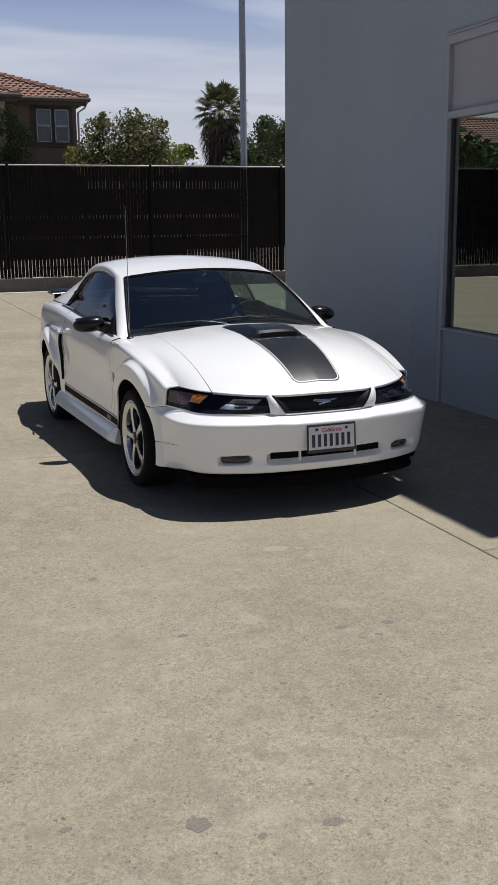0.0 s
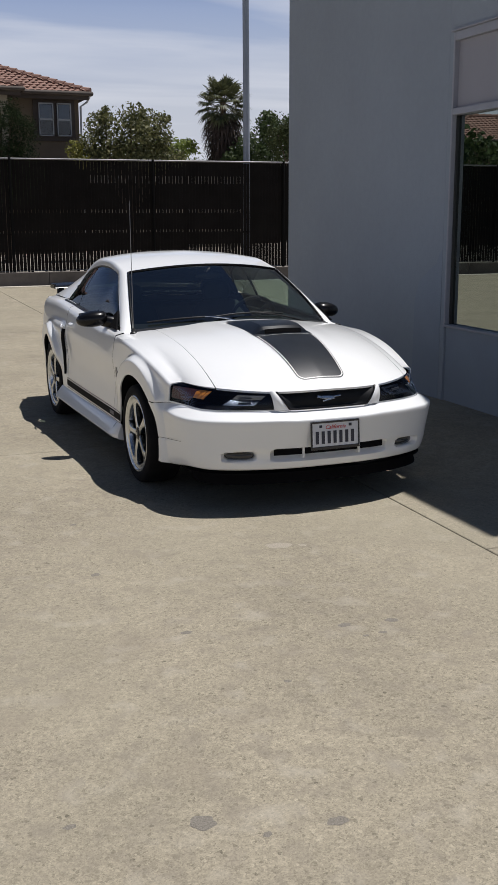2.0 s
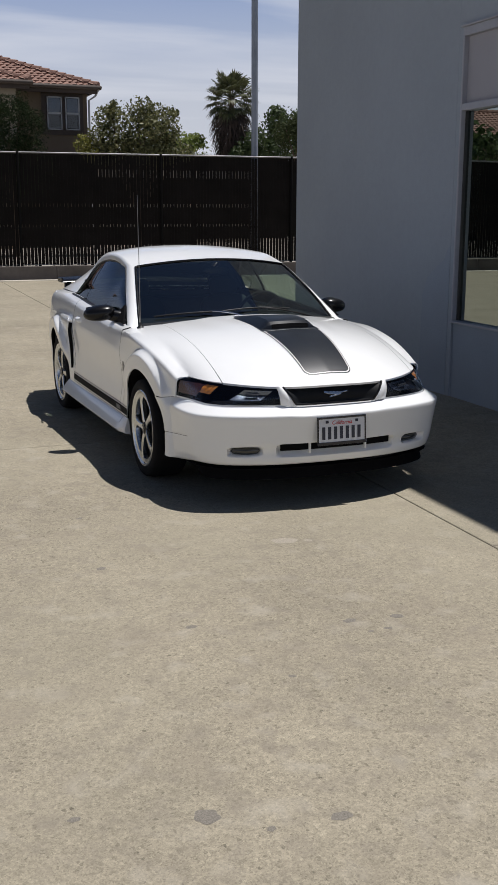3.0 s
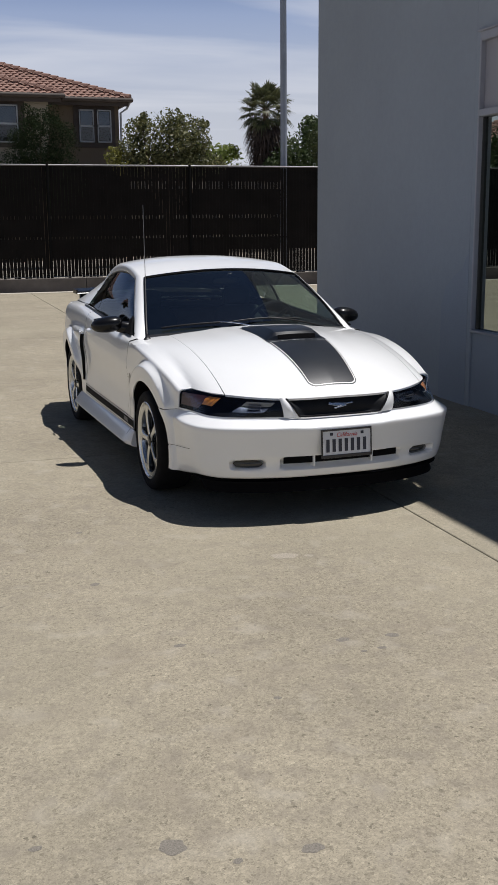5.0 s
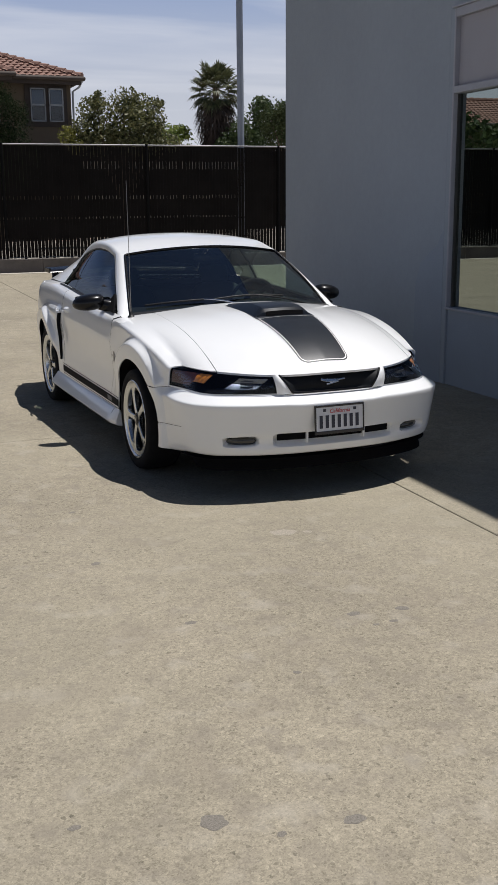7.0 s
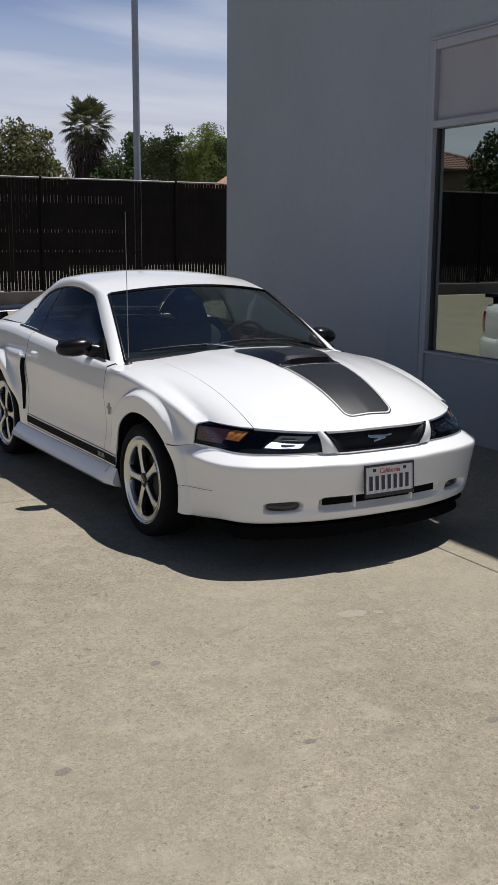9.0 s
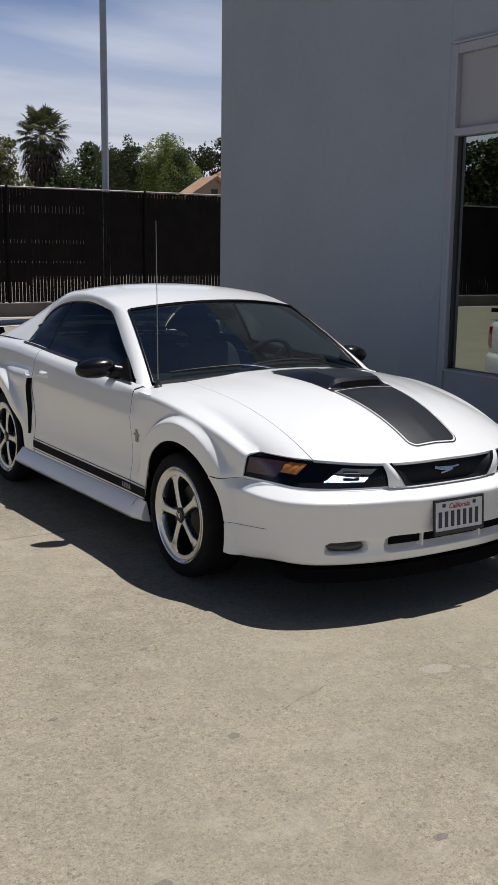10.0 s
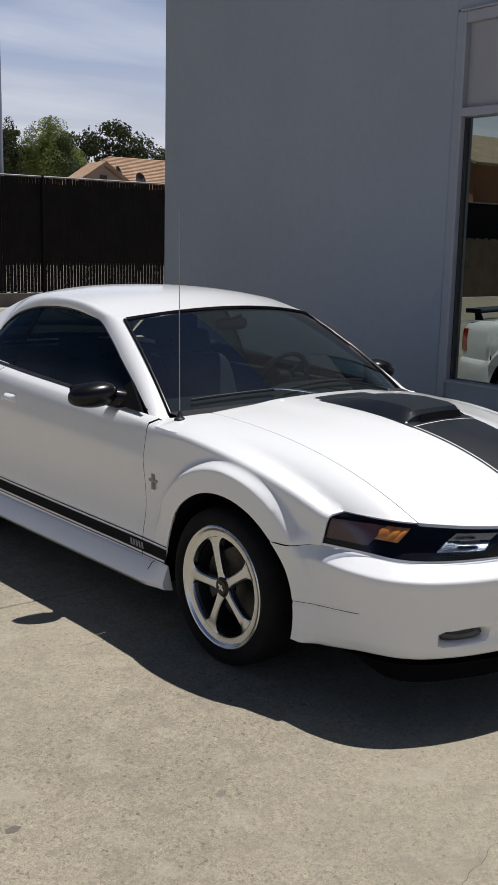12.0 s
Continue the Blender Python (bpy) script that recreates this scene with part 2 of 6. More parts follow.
def sheet(bm, us, vs, f, keep=None):
    """A grid of quads over us x vs through f(u, v); keep(u, v) drops cells by their middle."""
    rows = [[bm.verts.new(f(u, v)) for v in vs] for u in us]
    for i in range(len(us) - 1):
        for j in range(len(vs) - 1):
            if keep and not keep((us[i] + us[i + 1]) / 2, (vs[j] + vs[j + 1]) / 2):
                continue
            q = (rows[i][j], rows[i + 1][j], rows[i + 1][j + 1], rows[i][j + 1])
            pts = []
            for v in q:
                if all((v.co - p.co).length > 1e-5 for p in pts):
                    pts.append(v)
            if len(pts) > 2:
                bm.faces.new(pts)
    for v in [v for v in bm.verts if not v.link_faces]:
        bm.verts.remove(v)
    return bm


def lin(a, b, n):
    return [a + (b - a) * i / n for i in range(n + 1)]


def add_box(bm, a, b, m=None):
    vs = bmesh.ops.create_cube(bm, size=1)["verts"]
    for v in vs:
        v.co = Vector([(a[i] + b[i]) / 2 + v.co[i] * (b[i] - a[i]) for i in range(3)])
        if m:
            v.co = m @ v.co
    return vs


def boxm(a, b, m=None):
    bm = bmesh.new()
    add_box(bm, a, b, m)
    return bm


def add_tube(bm, pts, r, n=8, r2=None):
    """A round bar along pts, of radius r at its start and r2 at its end."""
    r2 = r if r2 is None else r2
    rings = []
    for i, p in enumerate(pts):
        p = Vector(p)
        d = (Vector(pts[min(i + 1, len(pts) - 1)]) - Vector(pts[max(i - 1, 0)])).normalized()
        a = d.orthogonal().normalized() if i == 0 else (a - d * a.dot(d)).normalized()
        c = d.cross(a)
        rr = mix(r, r2, i / max(1, len(pts) - 1))
        rings.append([bm.verts.new(p + (a * math.cos(k * 2 * math.pi / n) + c * math.sin(k * 2 * math.pi / n)) * rr) for k in range(n)])
    for s, e in zip(rings, rings[1:]):
        for k in range(n):
            bm.faces.new((s[k], s[(k + 1) % n], e[(k + 1) % n], e[k]))
    bm.faces.new(rings[0][::-1])
    bm.faces.new(rings[-1])
    return bm


def tubem(pts, r, n=8, r2=None):
    return add_tube(bmesh.new(), pts, r, n, r2)


def add_spin(bm, prof, n=40, axis="x", at=(0, 0, 0), a0=0.0, a1=2 * math.pi):
    """Turns a profile of (distance along the axis, radius) round the axis."""
    full = abs(a1 - a0 - 2 * math.pi) < 1e-6
    ring = []
    for k in range(n if full else n + 1):
        a = a0 + (a1 - a0) * k / n
        row = []
        for d, r in prof:
            c, s = r * math.cos(a), r * math.sin(a)
            co = (d, c, s) if axis == "x" else (c, d, s) if axis == "y" else (c, s, d)
            row.append(bm.verts.new(Vector(co) + Vector(at)))
        ring.append(row)
    cnt = len(ring)
    for k in range(cnt if full else cnt - 1):
        A, B = ring[k], ring[(k + 1) % cnt]
        for j in range(len(prof) - 1):
            bm.faces.new((A[j], B[j], B[j + 1], A[j + 1]))
    return bm


def extrude_poly(bm, pts, way):
    """A closed prism over a flat outline."""
    lo = [bm.verts.new(Vector(p)) for p in pts]
    hi = [bm.verts.new(Vector(p) + Vector(way)) for p in pts]
    n = len(pts)
    bm.faces.new(lo[::-1])
    bm.faces.new(hi)
    for i in range(n):
        bm.faces.new((lo[i], lo[(i + 1) % n], hi[(i + 1) % n], hi[i]))
    return bm

# ---- materials of the place ----
def mk_concrete():
    m = mk("concrete", (0.283, 0.252, 0.203), 0.88, var=0.12, scale=0.9, bump=0.05, bscale=160, fine=0.10, fscale=45, spec=0.2)
    t = m.node_tree
    b = t.nodes["Principled BSDF"]
    src = b.inputs["Base Color"].links[0].from_socket
    geo = [n for n in t.nodes if n.bl_idname == "ShaderNodeNewGeometry"][0]

    def layer(scale, lo, hi, col, amount, detail=3, voronoi=False, prev=None):
        n = t.nodes.new("ShaderNodeTexVoronoi" if voronoi else "ShaderNodeTexNoise")
        n.inputs["Scale"].default_value = scale
        if not voronoi:
            n.inputs["Detail"].default_value = detail
        t.links.new(geo.outputs["Position"], n.inputs["Vector"])
        r = t.nodes.new("ShaderNodeMapRange")
        r.inputs[1].default_value, r.inputs[2].default_value, r.inputs[3].default_value, r.inputs[4].default_value = lo, hi, 0, amount
        t.links.new(n.outputs["Distance" if voronoi else "Fac"], r.inputs[0])
        x = t.nodes.new("ShaderNodeMix"); x.data_type = "RGBA"
        t.links.new(r.outputs[0], x.inputs[0]); t.links.new(prev, x.inputs[6])
        x.inputs[7].default_value = (*col, 1)
        return x.outputs[2]

    def grains(scale, stops, prev):
        """Sand and stone grains, each with a lightness of its own."""
        n = t.nodes.new("ShaderNodeTexVoronoi")
        n.inputs["Scale"].default_value = scale
        t.links.new(geo.outputs["Position"], n.inputs["Vector"])
        r = t.nodes.new("ShaderNodeValToRGB")
        e = r.color_ramp.elements
        e[0].position, e[1].position = stops[0][0], stops[-1][0]
        for p, v in stops[1:-1]:
            e.new(p)
        for q, (p, v) in zip(e, stops):
            q.color = (v, v, v * 0.98, 1)
        t.links.new(n.outputs["Color"], r.inputs[0])
        k = t.nodes.new("ShaderNodeVectorMath"); k.operation = "MULTIPLY"
        t.links.new(prev, k.inputs[0]); t.links.new(r.outputs[0], k.inputs[1])
        return k.outputs[0]
    src = grains(230, [(0.0, 0.62), (0.3, 0.90), (0.65, 1.04), (1.0, 1.24)], src)
    src = grains(95, [(0.0, 0.48), (0.16, 0.86), (0.5, 1.01), (0.85, 1.05), (1.0, 1.26)], src)
    src = grains(41, [(0.0, 0.88), (0.25, 0.97), (0.6, 1.01), (1.0, 1.07)], src)
    src = layer(9, 0.50, 0.72, (0.195, 0.172, 0.14), 0.55, 6, prev=src)
    src = layer(130, 0.64, 0.74, (0.135, 0.118, 0.095), 0.7, 2, prev=src)
    src = layer(90, 0.66, 0.75, (0.40, 0.37, 0.32), 0.35, 2, prev=src)
    src = layer(2.2, 0.56, 0.74, (0.236, 0.205, 0.160), 0.45, 4, prev=src)
    src = layer(6, 0.56, 0.74, (0.36, 0.33, 0.275), 0.5, 6, prev=src)
    src = layer(3.1, 0.10, 0.035, (0.20, 0.175, 0.14), 0.35, voronoi=True, prev=src)
    src = layer(0.35, 0.48, 0.66, (0.302, 0.277, 0.209), 0.4, 3, prev=src)
    t.links.new(src, b.inputs["Base Color"])
    return m


CONCRETE = mk_concrete()
JOINT = mk("joint_filler", (0.10, 0.085, 0.065), 0.95, var=0.3, scale=9)
EARTH = mk("dry_earth", (0.30, 0.25, 0.18), 0.95, var=0.25, scale=0.6, bump=0.3, bscale=9)
STUCCO = mk("grey_painted_stucco", (0.295, 0.333, 0.385), 0.75, var=0.05, scale=0.7, bump=0.12, bscale=60, fine=0.02, fscale=14, spec=0.3)
STUCCO2 = mk("blue_grey_lower_paint", (0.262, 0.305, 0.37), 0.7, var=0.05, scale=1.5, bump=0.15, bscale=70, spec=0.35)
FRAMEPAINT = mk("grey_frame_paint", (0.315, 0.325, 0.37), 0.5, var=0.05, scale=8, bump=0.05, bscale=80)
PANEL = mk("spandrel_panel_paint", (0.305, 0.30, 0.33), 0.55, var=0.035, scale=1.6, bump=0.05, bscale=30)
ROOM = mk("room_shade_black", (0.02, 0.02, 0.02), 0.9, var=0.2, scale=3)
PANE = mk_glass("office_glass", (0.20, 0.22, 0.22), 0.38, (0.80, 0.90, 0.86))
SLAT = mk("black_vinyl_slat", (0.0085, 0.0072, 0.007), 0.7, var=0.3, scale=2.5, spec=0.12)
WIRE = mk("galvanised_wire", (0.20, 0.20, 0.21), 0.5, metal=0.6, var=0.2, scale=5)
POSTBLACK = mk("black_post_paint", (0.006, 0.006, 0.0065), 0.7, var=0.2, scale=4, spec=0.12)
CURB = mk("weathered_curb", (0.135, 0.12, 0.11), 0.9, var=0.35, scale=1.2, bump=0.2, bscale=15)
PALEWALL = mk("pale_block_wall", (0.36, 0.33, 0.29), 0.9, var=0.15, scale=1.3, bump=0.2, bscale=20)
POLE = mk("galvanised_pole", (0.26, 0.29, 0.34), 0.45, metal=0.5, var=0.1, scale=2.5)
BARK = mk("bark", (0.10, 0.075, 0.05), 0.95, var=0.35, scale=9, bump=0.5, bscale=30)
TAN = mk("tan_house_stucco", (0.145, 0.112, 0.078), 0.9, var=0.06, scale=0.8, bump=0.15, bscale=20)
CREAM = mk("cream_house_stucco", (0.30, 0.265, 0.21), 0.9, var=0.06, scale=0.8, bump=0.15, bscale=20)
BLIND = mk("grey_blind", (0.15, 0.20, 0.25), 0.6, var=0.1, scale=4)
BROWNTRIM = mk("brown_trim", (0.055, 0.042, 0.035), 0.7, var=0.15, scale=3)
WHITETRIM = mk("white_window_frame", (0.34, 0.36, 0.39), 0.5, var=0.04, scale=5)
HOUSEPANE = mk_glass("house_glass", (0.62, 0.68, 0.74), 0.035)
SHINGLE = mk("tan_shingles", (0.36, 0.235, 0.15), 0.9, var=0.2, scale=2.0, bump=0.5, bscale=9, fine=0.15, fscale=6)
SHINGLE2 = mk("straw_shingles", (0.27, 0.215, 0.145), 0.9, var=0.18, scale=2.0, bump=0.5, bscale=9, fine=0.15, fscale=6)
ORANGE = mk("terracotta_stucco", (0.24, 0.115, 0.06), 0.9, var=0.08, scale=0.9)
BEIGE = mk("beige_gable_stucco", (0.34, 0.28, 0.22), 0.9, var=0.08, scale=0.9)
REDPAINT = mk("red_painted_steel", (0.26, 0.035, 0.03), 0.6, var=0.2, scale=2.5)
BOARD = mk("weathered_board", (0.15, 0.115, 0.085), 0.9, var=0.25, scale=3, bump=0.3, bscale=25)
TILE = mk_leaf("clay_tile", (0.225, 0.135, 0.108), (0.275, 0.165, 0.132), 0.85, 0.0)
LEAF_BIG = mk_leaf("magnolia_leaf", (0.062, 0.074, 0.030), (0.205, 0.20, 0.088), 0.45, 0.35)
LEAF_YEL = mk_leaf("yellowing_leaf", (0.15, 0.15, 0.03), (0.27, 0.26, 0.06), 0.5, 0.3)
LEAF_DARK = mk_leaf("dark_needle", (0.014, 0.024, 0.011), (0.036, 0.050, 0.022), 0.9, 0.15, 0.08)
LEAF_MID = mk_leaf("green_leaf", (0.030, 0.055, 0.018), (0.075, 0.105, 0.035), 0.55, 0.25)
LEAF_LIGHT = mk_leaf("bright_leaf", (0.12, 0.165, 0.04), (0.23, 0.27, 0.08), 0.55, 0.5)
LEAF_OAK = mk_leaf("oak_leaf", (0.026, 0.038, 0.016), (0.070, 0.082, 0.034), 0.75, 0.2, 0.12)
PALMLEAF = mk_leaf("palm_leaf", (0.045, 0.060, 0.028), (0.12, 0.125, 0.06), 0.45, 0.2)
PALMDEAD = mk_leaf("dead_palm_leaf", (0.035, 0.026, 0.022), (0.085, 0.062, 0.05), 0.85, 0.1)

# ---- ground and pavement ----
bm = bmesh.new()
sheet(bm, [-900, -60, 60, 900], [-900, -60, 60, 900], lambda x, y: (x, y, -0.03))
tagged(part("ground", bm, EARTH), "bare earth ground under the yard", "ground", kind="structure")
pavement = thing("pavement", "worn buff concrete yard with straight joints", "pavement", kind="structure")
base = part("joint_bed", sheet(bmesh.new(), [-45, 30], [-45, 20.2], lambda x, y: (x, y, -0.010)), JOINT, pavement)


def slab(x0, x1, y0, y1):
    g = 0.0045
    bm = bmesh.new()
    x0, x1, y0, y1 = x0 + g, x1 - g, y0 + g, y1 - g
    r = 0.004
    lo = [bm.verts.new(p) for p in ((x0, y0, -0.02), (x1, y0, -0.02), (x1, y1, -0.02), (x0, y1, -0.02))]
    md = [bm.verts.new(p) for p in ((x0, y0, -r), (x1, y0, -r), (x1, y1, -r), (x0, y1, -r))]
    hi = [bm.verts.new(p) for p in ((x0 + r, y0 + r, 0), (x1 - r, y0 + r, 0), (x1 - r, y1 - r, 0), (x0 + r, y1 - r, 0))]
    for a, b in ((lo, md), (md, hi)):
        for i in range(4):
            bm.faces.new((a[i], a[(i + 1) % 4], b[(i + 1) % 4], b[i]))
    bm.faces.new(hi)
    part("slab", bm, CONCRETE, pavement)


for x0, x1, ys in ((-45, -14.0, (-45, -18, 1.09, 19.6)), (-14.0, 0.555, (-45, -9.5, 1.09, 3.78, 9.3, 14.7, 19.6)), (0.555, 8.0, (-45, -12, -2.02, 1.09, 3.78, 9.3, 14.7, 19.6)), (8.0, 30, (-45, 5, 19.6))):
    for a, b in zip(ys, ys[1:]):
        slab(x0, x1, a, b)
PALE = mk("pale_gutter_concrete", (0.42, 0.39, 0.33), 0.85, var=0.12, scale=3, bump=0.1, bscale=80)
part("gutter_strip", boxm((-34, 19.28, -0.02), (24, 19.62, 0.006)), PALE, pavement, "pale concrete gutter strip along the fence")
# a hairline crack and dark gum spots on the slab
def crack(pts, w):
    bm = bmesh.new()
    random.seed(5)
    P = []
    for (a, b) in zip(pts, pts[1:]):
        n = int(math.dist(a, b) / 0.03) + 1
        for i in range(n):
            t = i / n
            P.append((mix(a[0], b[0], t) + random.uniform(-0.008, 0.008), mix(a[1], b[1], t) + random.uniform(-0.008, 0.008)))
    rows = [(bm.verts.new((x - w * random.uniform(0.3, 1), y + w * 0.4, 0.0012)), bm.verts.new((x + w * random.uniform(0.3, 1), y - w * 0.4, 0.0012))) for x, y in P]
    for (a, b), (c, d) in zip(rows, rows[1:]):
        bm.faces.new((a, b, d, c))
    part("crack", bm, JOINT, pavement)


crack([(-1.56, -1.64), (-1.326, -1.614), (-1.22, -1.602), (-1.08, -1.547), (-0.948, -1.50), (-0.88, -1.485), (-0.63, -1.505), (-0.50, -1.52), (-0.23, -1.55), (-0.13, -1.60)], 0.0009)
GUM = mk("old_gum_stain", (0.13, 0.112, 0.092), 0.9, var=0.3, scale=160)
STAIN = mk("grey_stain", (0.170, 0.154, 0.130), 0.9, var=0.35, scale=190)
SCUFF = mk("pale_scuffed_concrete", (0.298, 0.266, 0.215), 0.9, var=0.35, scale=170)
for x, y, r, mat in ((-2.0, -0.62, 0.018, GUM), (-1.45, -1.68, 0.020, STAIN), (-0.584, -2.684, 0.022, STAIN), (-0.369, -2.707, 0.022, STAIN), (-1.235, -4.0, 0.024, STAIN), (-1.243, -2.522, 0.018, STAIN), (-1.39, -0.81, 0.016, STAIN), (-1.605, -3.87, 0.034, STAIN), (-0.466, -2.812, 0.014, STAIN), (-2.045, -2.33, 0.022, STAIN), (-1.97, -3.755, 0.014, STAIN), (-1.45, -3.99, 0.012, STAIN), (-0.549, -2.819, 0.010, STAIN), (-1.95, -1.25, 0.012, STAIN), (-2.2, -3.4, 0.015, STAIN), (-1.02, -3.1, 0.012, STAIN), (-0.44, -1.578, 0.050, SCUFF), (-0.32, -1.615, 0.018, SCUFF)):
    bm = bmesh.new()
    random.seed(int(abs(x * 1000)))
    bm.faces.new([bm.verts.new((x + r * 1.25 * math.cos(a) * (1 + 0.14 * math.sin(2 * a + x * 9) + 0.09 * math.sin(5 * a + y * 7)), y + r * math.sin(a) * (1 + 0.14 * math.sin(2 * a + x * 9) + 0.09 * math.sin(5 * a + y * 7)), 0.0007)) for a in lin(0, 2 * math.pi, 30)[:-1]])
    part("stain", bm, mat, pavement)

# ---- the building beside the car ----
WX, Y_S, Y_N, H_B, H_END = 2.64, -1.80, 5.74, 5.75, 6.5
BAY_N, BAY_S = 2.003, -1.30
SILL, TRANSOM, HEAD = 0.705, 2.605, 3.275
wall = thing("wall_east", "tall grey painted stucco building wall in shade", "wall", kind="structure")
part("wall_block", boxm((WX, BAY_N, 0), (WX + 0.28, Y_N, H_B)), STUCCO, wall, bevel=0.012)
part("wall_block", boxm((WX, Y_S, 0), (WX + 0.28, BAY_S, H_END)), STUCCO, wall, bevel=0.012)
part("end_parapet", boxm((WX, BAY_S, H_B + 0.15), (WX + 0.28, -0.48, H_END)), STUCCO, wall, "raised parapet over the end bay")
part("wall_block", boxm((WX, BAY_S, HEAD + 0.02), (WX + 0.28, BAY_N, H_B)), STUCCO, wall)
part("wall_block", boxm((WX + 0.28, Y_N - 0.28, 0), (12, Y_N, H_B)), STUCCO, wall)
part("wall_block", boxm((WX + 0.28, Y_S, 0), (12, Y_S + 0.28, H_END)), STUCCO, wall)
part("lower_panel", boxm((WX + 0.02, BAY_S, 0), (WX + 0.26, BAY_N, SILL)), STUCCO2, wall, "blue-grey painted wall under the window")
tagged(part("roof_slab", boxm((WX, BAY_S + 0.001, H_B), (12, Y_N, H_B + 0.15)), STUCCO), "flat roof edge of the grey building", "roof", kind="structure")
# faded patch of old paint, and a hose-bib stain low on the wall
bm = bmesh.new()
bm.faces.new([bm.verts.new((WX - 0.002, y, z)) for y, z in ((2.012, 0.0), (2.012, 1.40), (2.06, 1.36), (2.12, 1.26), (2.26, 1.19), (2.42, 1.08), (2.50, 0.9), (2.52, 0.0))])
part("old_paint", bm, STUCCO2, wall, "patch of older blue-grey paint")
# near-black inside of this box stands in for the unlit room's dark
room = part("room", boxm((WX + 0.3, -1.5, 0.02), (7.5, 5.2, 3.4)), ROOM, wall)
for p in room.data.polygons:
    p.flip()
win = thing("window_1", "large dark shop window in a painted grey frame with a blank panel above", "window", (0, 0, 0), kind="structure")
FX0, FX1 = WX - 0.012, WX + 0.075


def bar(name, y0, y1, z0, z1, x0=FX0, x1=FX1, mat=FRAMEPAINT):
    return part(name, boxm((x0, min(y0, y1), z0), (x1, max(y0, y1), z1)), mat, win, bevel=0.006)


bar("frame_jamb", 1.936, 1.912, SILL, HEAD)
bar("frame_stop", 1.912, 1.896, SILL + 0.013, TRANSOM - 0.031, WX + 0.030, WX + 0.07, PLASTIC)
bar("frame_jamb", BAY_S + 0.005, BAY_S + 0.06, SILL, HEAD)
bar("frame_head", BAY_S + 0.06, 1.912, HEAD - 0.075, HEAD)
bar("frame_lip", BAY_S, 1.960, HEAD, HEAD + 0.018, WX - 0.03, WX + 0.03)
bar("transom", BAY_S + 0.06, 1.912, TRANSOM - 0.03, TRANSOM + 0.03)
bar("window_sill", BAY_S, 1.936, SILL - 0.012, SILL + 0.012, WX - 0.02, WX + 0.08)
bar("corner_trim", 1.937, 2.001, 0.0, HEAD + 0.01, WX - 0.004, WX + 0.03, STUCCO)
PANES = [(1.911, 0.925), (0.865, -0.10), (-0.16, BAY_S + 0.06)]
for y in (0.925, -0.10):
    bar("mullion", y, y - 0.06, SILL + 0.014, HEAD - 0.077, FX0 - 0.003, FX1 - 0.004)
for a, b in PANES:
    g = part("pane", boxm((WX + 0.055, b, SILL), (WX + 0.061, a, TRANSOM)), PANE, win, "dark reflecting glass")
    g.visible_shadow = False
    part("blank_panel", boxm((WX + 0.035, b, TRANSOM + 0.02), (WX + 0.05, a, HEAD - 0.05)), PANEL, win, "blank painted panel over the glass")

# ---- slatted chain-link fence on a low curb ----
FY, F_TOP = 19.9, 3.06
fence = thing("fence", "tall chain-link fence filled with black vertical slats", "fence")
PITCH, SLAT_W = 0.0885, 0.0800
random.seed(11)


def slat_mesh(w, h):
    bm = bmesh.new()
    add_box(bm, (-w / 2, -0.004, 0), (w / 2, 0.004, h))
    me = bpy.data.meshes.new("slat")
    bm.to_mesh(me)
    bm.free()
    me.materials.append(SLAT)
    return me


slat_kinds = [slat_mesh(SLAT_W * k, F_TOP - 0.36) for k in (0.985, 1.0, 1.01, 1.02)]
x = -2.2
while x < 13.2:
    ob = new("slat", random.choice(slat_kinds))
    ob.parent = fence
    ob.location = (x, FY, 0.335 + random.uniform(-0.012, 0.012))
    ob.rotation_euler = (0, radians(random.uniform(-0.05, 0.05)), radians(random.uniform(-3, 3)))
    x += PITCH
bm = bmesh.new()
x = -34.0
while x < -2.25 + 1e-6:
    w = SLAT_W * random.uniform(0.985, 1.02)
    add_box(bm, (x - w / 2, FY - 0.004, 0.335), (x + w / 2, FY + 0.004, F_TOP - 0.02))
    x += PITCH
x = 13.2
while x < 24:
    w = SLAT_W * random.uniform(0.985, 1.02)
    add_box(bm, (x - w / 2, FY - 0.004, 0.335), (x + w / 2, FY + 0.004, F_TOP - 0.02))
    x += PITCH
tagged(part("far_slats", bm, SLAT, fence, normals=False), kind="stuff")
part("top_rail", tubem([(-34, FY - 0.03, F_TOP), (24, FY - 0.03, F_TOP)], 0.021, 8), WIRE, fence, "thin galvanised top rail", smooth=60)
part("mid_rail", tubem([(-34, FY + 0.03, 1.26), (24, FY + 0.03, 1.26)], 0.018, 6), POSTBLACK, fence, smooth=60)
part("bottom_wire", tubem([(-34, FY - 0.015, 0.36), (24, FY - 0.015, 0.36)], 0.006, 5), WIRE, fence)
for k in range(-10, 7):
    x = 1.16 + 3.6 * k
    part("post", tubem([(x, FY - 0.035, 0.0), (x, FY - 0.035, F_TOP + 0.03)], 0.034, 10), POSTBLACK, fence, smooth=60)
curb = thing("curb", "low dark weathered concrete curb under the fence", "curb")
x = -34.0
while x < 24:
    part("curb_block", boxm((x + 0.004, FY - 0.10, -0.02), (x + 3.596, FY + 0.10, 0.325)), CURB, curb, bevel=0.012)
    x += 3.6
bm = bmesh.new()
sheet(bm, [-60, -20, 20, 80], [FY + 0.10, 40, 70, 130], lambda x, y: (x, y, 0.30 + 0.004 * (y - FY)))
tagged(part("back_lot", bm, PALEWALL), "pale sunlit ground behind the fence", "ground", kind="structure")

